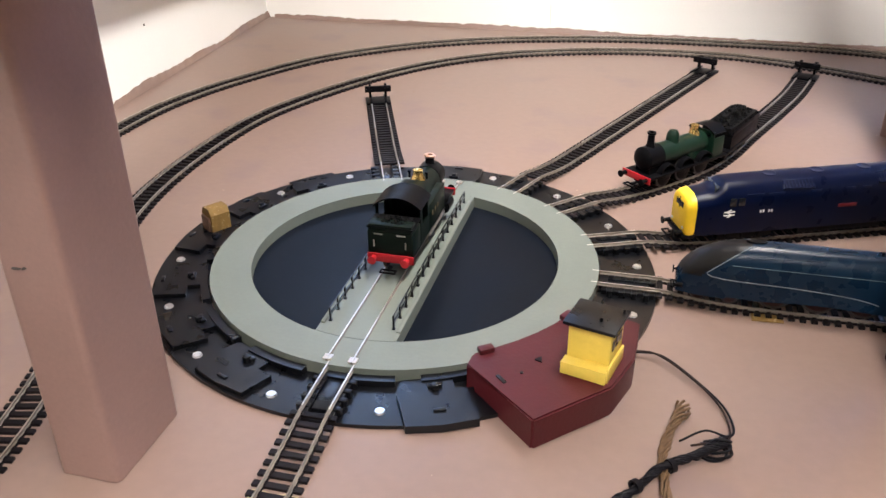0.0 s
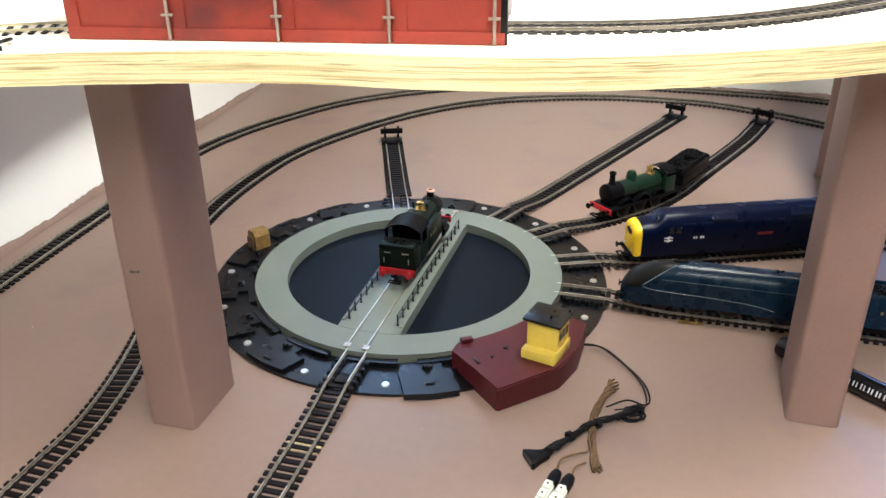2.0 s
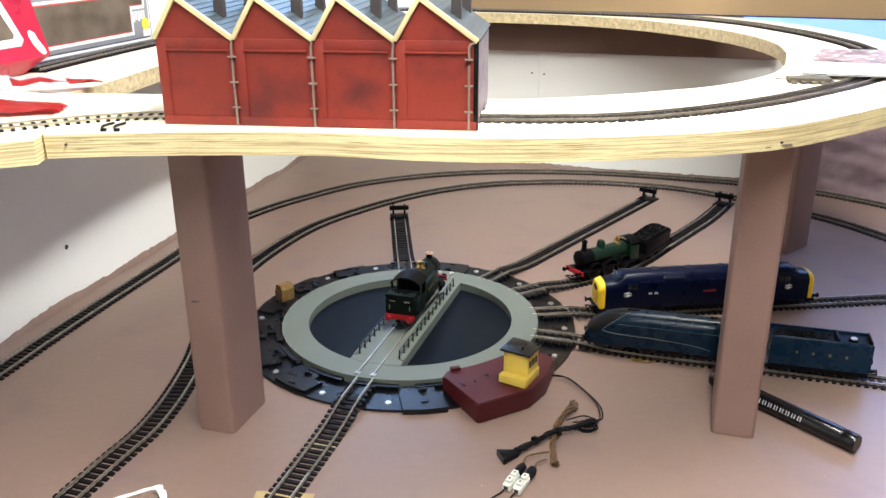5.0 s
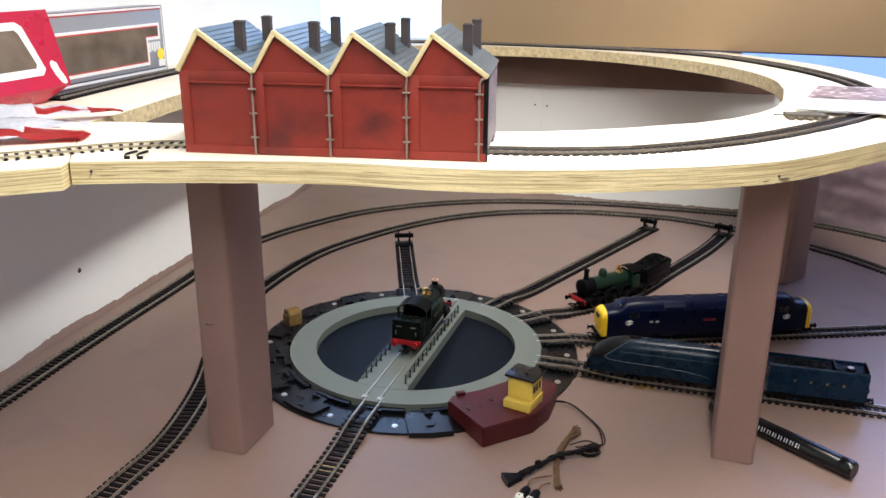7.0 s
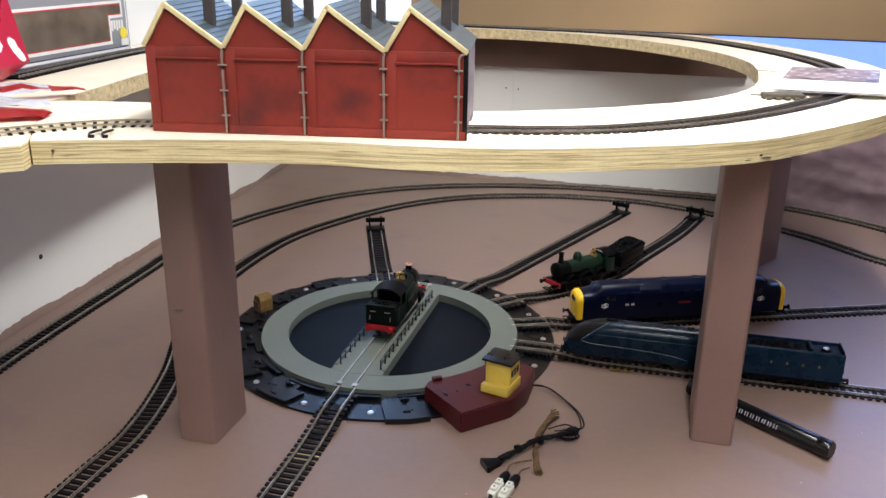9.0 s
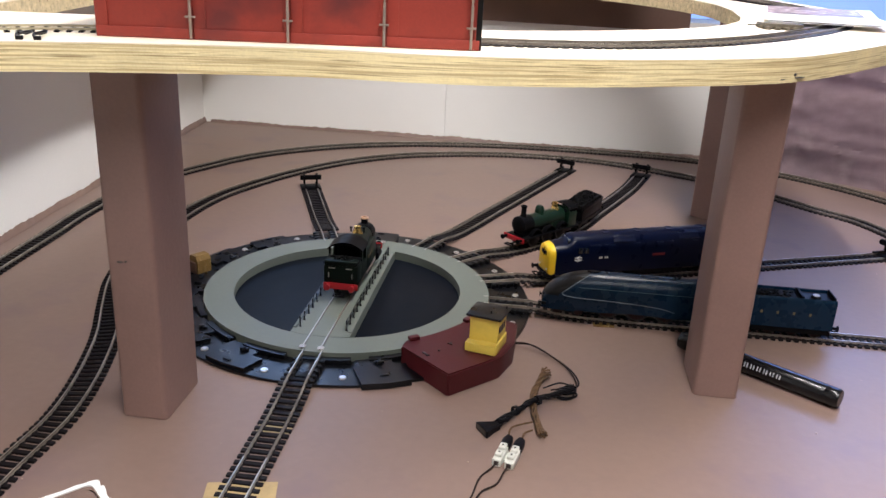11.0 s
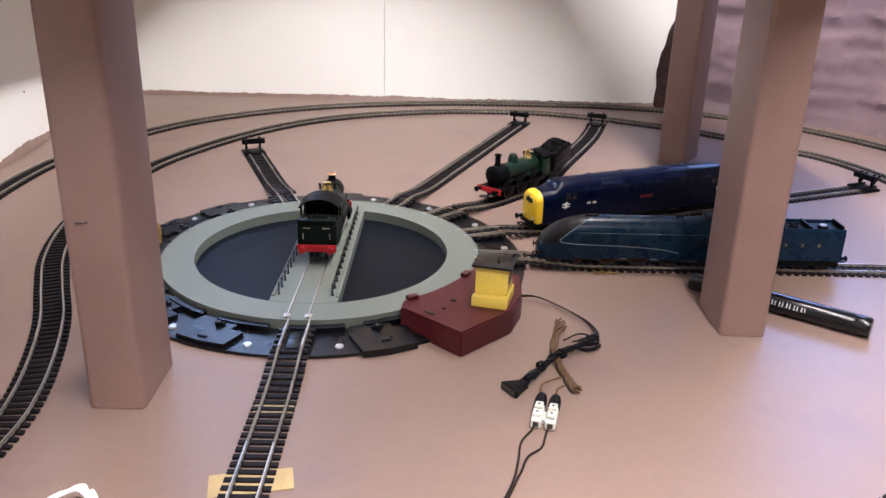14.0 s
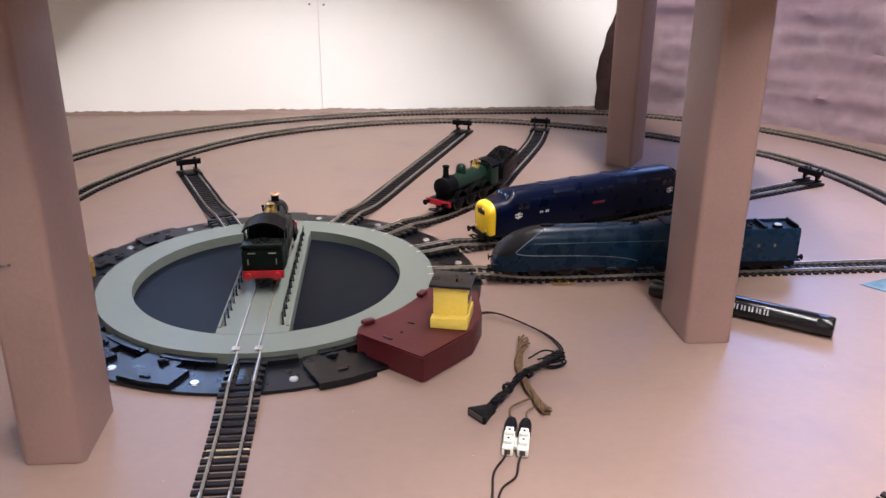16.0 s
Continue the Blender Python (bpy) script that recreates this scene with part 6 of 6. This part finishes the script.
# white screw-terminal block
block = thing("terminal_block", "pair of white nylon screw terminals with black sleeves", "terminal block", m=pose(0.0268, 0.3303, 0.0, 0, 0, 77) @ Matrix.Diagonal((0.90, 0.78, 0.80, 1)))
for s in (-1, 1):
    bm = bmesh.new()
    y = s * 0.0062
    box(bm, -0.014, 0.012, y - 0.0047, y + 0.0047, 0.0006, 0.0085, 0.0012)
    box(bm, -0.010, -0.002, y - 0.0036, y + 0.0036, 0.0085, 0.0120, 0.0010)
    box(bm, 0.001, 0.009, y - 0.0036, y + 0.0036, 0.0085, 0.0120, 0.0010)
    t = part("terminal", bm, NYLON, block)
    bm = bmesh.new()
    box(bm, -0.0143, -0.0132, y - 0.0024, y + 0.0024, 0.0025, 0.0070)
    for x in (-0.006, 0.005):
        cyl(bm, 0.0011, 0.0011, 0.0004, pose(x, y, 0.0119), 12)
    part("socket", bm, SEAL, t)
    bm = bmesh.new()
    lathe(bm, [(0.0001, 0.008), (0.0054, 0.0085), (0.0056, 0.019), (0.0044, 0.0245), (0.0001, 0.0260)], Matrix.Translation((0, y, 0.0060)) @ X90, 14)
    part("sleeve", bm, BLACKW, t, "black rubber sleeve")
bm = bmesh.new()
box(bm, -0.006, 0.006, -0.0020, 0.0020, 0.0010, 0.0040)
part("web", bm, NYLON, block)
wire("cable", [(0.0193, 0.3200, 0.0042), (0.0162, 0.3140, 0.0024), (0.0085, 0.3015, 0.0016), (0.0052, 0.2816, 0.0014), (0.0017, 0.2651, 0.0014), (-0.0049, 0.2461, 0.0014), (-0.0160, 0.2200, 0.0014), (-0.034, 0.160, 0.0014)], 0.00078, BROWNW, "thin dark wire trailing from the terminal block")
wire("cable", [(0.0285, 0.3165, 0.0042), (0.0255, 0.3105, 0.0022), (0.0212, 0.2960, 0.0016), (0.0115, 0.2860, 0.0014), (0.0065, 0.2715, 0.0014), (0.0030, 0.2625, 0.0020), (-0.0030, 0.2455, 0.0022), (-0.0150, 0.2160, 0.0014), (-0.031, 0.158, 0.0014)], 0.00078, BROWNW, "thin dark wire trailing from the terminal block")
wire("cable", [(0.0265, 0.3525, 0.0048), (0.0275, 0.3640, 0.0070), (0.0350, 0.3730, 0.0060), (0.0455, 0.3815, 0.0045)], 0.0008, TAN, "tan wire between the hank and the terminals")
wire("cable", [(0.0370, 0.3500, 0.0048), (0.0385, 0.3600, 0.0062), (0.0460, 0.3700, 0.0045)], 0.0008, TAN, "tan wire between the hank and the terminals")

# khaki block on the turntable's rim
kb = thing("khaki_block", "worn khaki loading block resting on the black turntable rim", "block", m=pose(-0.3385, 0.6180, 0.0066, 0, 0, 56) @ Matrix.Diagonal((0.72, 0.95, 1.15, 1)))
bm = bmesh.new()
rings = [[(x, y, z) for y, z in ((-0.0085, 0), (0.0085, 0), (0.0085, 0.013), (0.0050, 0.0175), (-0.0050, 0.0175), (-0.0085, 0.013))] for x in (-0.0120, -0.0112, 0.0112, 0.0120)]
loft(bm, rings)
part("body", bm, KHAKI, kb)
bm = bmesh.new()
box(bm, -0.0150, -0.0121, -0.0070, 0.0070, 0.0, 0.0115, 0.0008)
part("end", bm, mat("dark_khaki", (0.10, 0.05, 0.03), 0.6, var=0.2, scale=120), kb, "dark brown end")

# masking tape and card shims under the track
def slip(x, y, w, d, rz, label, material=TAPE):
    bm = bmesh.new()
    n = 8
    top = []
    for i in range(n + 1):
        e = 0.0015 * noise.noise((i * 1.7, x * 60, 0))
        top.append((-w / 2 + w * i / n, d / 2 + e))
    prism(bm, [(-w / 2, -d / 2), (w / 2, -d / 2 + 0.001)] + top[::-1], 0.0003, 0.0009)
    tagged(part("card_slip", bm, material, m=pose(x, y, 0, 0, 0, rz), smooth=None), label, "card")


slip(-0.1570, 0.2535, 0.050, 0.021, 12, "torn buff card slip under the near track")
slip(0.112, 0.5900, 0.022, 0.010, 2, "torn brown card slip under the track of the blue engine", KHAKI)
slip(-0.1595, 0.3370, 0.0272, 0.015, 2, "cream card slip under the near track", PALE)

# clear plastic blister tray
tray = thing("plastic_tray", "clear plastic blister tray with a bright rolled rim on the baseboard", "plastic tray", m=pose(-0.2435, 0.1290, 0.0005, 0, 0, 47.5))
TL, TW, TH = 0.056, 0.0335, 0.041
bm = bmesh.new()
rings = [[(x, y, z) for x, y in rrect(TL - o, TW - o, 0.008)] for o, z in ((0.008, 0.0), (0.004, 0.0008), (0.0015, TH - 0.001), (0.0, TH))]
inner = [[(x, y, z) for x, y in rrect(TL - o, TW - o, 0.0075)] for o, z in ((0.0006, TH), (0.0022, TH - 0.001), (0.0048, 0.0018), (0.009, 0.0010))]
loft(bm, rings + inner)
part("tray", bm, CLEAR, tray, "clear thin plastic tray", 40)
bm = bmesh.new()
def fine(loop, step=0.0018):
    """The closed outline in short steps."""
    out = []
    for (xa, ya), (xb, yb) in zip(loop, loop[1:] + loop[:1]):
        n = max(1, int(math.hypot(xb - xa, yb - ya) / step))
        out += [(xa + (xb - xa) * i / n, ya + (yb - ya) * i / n) for i in range(n)]
    return out


# flange with a torn, crumpled end
rnd = random.Random(9)
lip = []
for x, y in fine(rrect(TL - 0.0012, TW - 0.0012, 0.004, 3)):
    torn = max(0.0, min(1.0, (x - TL + 0.009) / 0.006))
    w = 0.0034 + 0.0008 * noise.noise((x * 120, y * 120, 0)) + torn * (0.0022 + 0.0030 * noise.noise((y * 110, 3, 0)) + rnd.uniform(-0.0003, 0.0003))
    d = Vector((x, y * 1.2, 0)).normalized() if torn > 0.3 else Vector((0, 1 if y > 0 else -1, 0)) if abs(x) < TL - 0.008 else Vector((1 if x > 0 else -1, 0, 0))
    lift = 0.0005 * noise.noise((x * 60, y * 60, 4)) + torn * (0.0030 * noise.noise((y * 210, 5, 0)))
    lip.append((Vector((x, y, TH)), Vector((x, y, TH)) + d * w + Vector((0, 0, lift))))
rings = [[a, b, b + Vector((0, 0, 0.0009)), a + Vector((0, 0, 0.0009))] for a, b in lip]
loft(bm, rings + [[v.copy() for v in rings[0]]], caps=False)
part("rim", bm, WHITECARD, tray, "whitened flange with a torn end", 30)
bm = bmesh.new()
for y0 in (-0.012, 0.010):
    tube(bm, smooth_path([(-0.040, y0, 0.012), (-0.01, y0 + 0.004, 0.020), (0.02, y0 - 0.002, 0.022), (0.044, y0, 0.014)], 0.004), 0.0007, 5)
part("crease", bm, WHITECARD, tray, "whitened creases", 60)

# white paper roll over the loose track offcut
roll = thing("paper_roll", "crumpled white paper tissue on the loose track offcut", "tissue", m=pose(-0.0805, 0.1760, 0.0052))
bm = bmesh.new()
ball(bm, 0.024, Matrix.Identity(4), 28, 18)
for v in bm.verts:
    n = v.co.normalized()
    k = 1 + 0.16 * noise.noise(n * 2.2) + 0.05 * noise.noise(n * 7)
    v.co = Vector((v.co.x * k * 1.05, v.co.y * k * 1.15, max(-0.0155, v.co.z * k * 0.8) + 0.0155))
part("tissue", bm, WHITECARD, roll, "", 60)
# pale blue paper scrap
bm = bmesh.new()
prism(bm, [(0.392, 0.568), (0.425, 0.530), (0.470, 0.545), (0.440, 0.586)], 0.0003, 0.0008)
tagged(part("paper_scrap", bm, mat("pale_blue_paper", (0.10, 0.17, 0.23), 0.8, spec=0.1, var=0.3, scale=60), smooth=None), "scrap of pale blue paper on the baseboard", "paper")
# specks of dirt on the baseboard
rnd = random.Random(21)
bm = bmesh.new()
for i in range(34):
    x, y = rnd.uniform(-0.5, 0.5), rnd.uniform(0.2, 1.25)
    if math.hypot(x - C.x, y - C.y) < 0.2:
        continue
    g = bmesh.ops.create_icosphere(bm, subdivisions=1, radius=rnd.uniform(0.0004, 0.0011))
    bmesh.ops.transform(bm, matrix=pose(x, y, 0.0002) @ Matrix.Diagonal((1, rnd.uniform(0.5, 1.4), 0.5, 1)), verts=g["verts"])
tagged(part("crumbs", bm, mat("pale_crumb", (0.36, 0.28, 0.23), 0.7, var=0.5, scale=500), smooth=None), "scattered pale crumbs and flecks on the baseboard", "crumbs", kind="stuff")
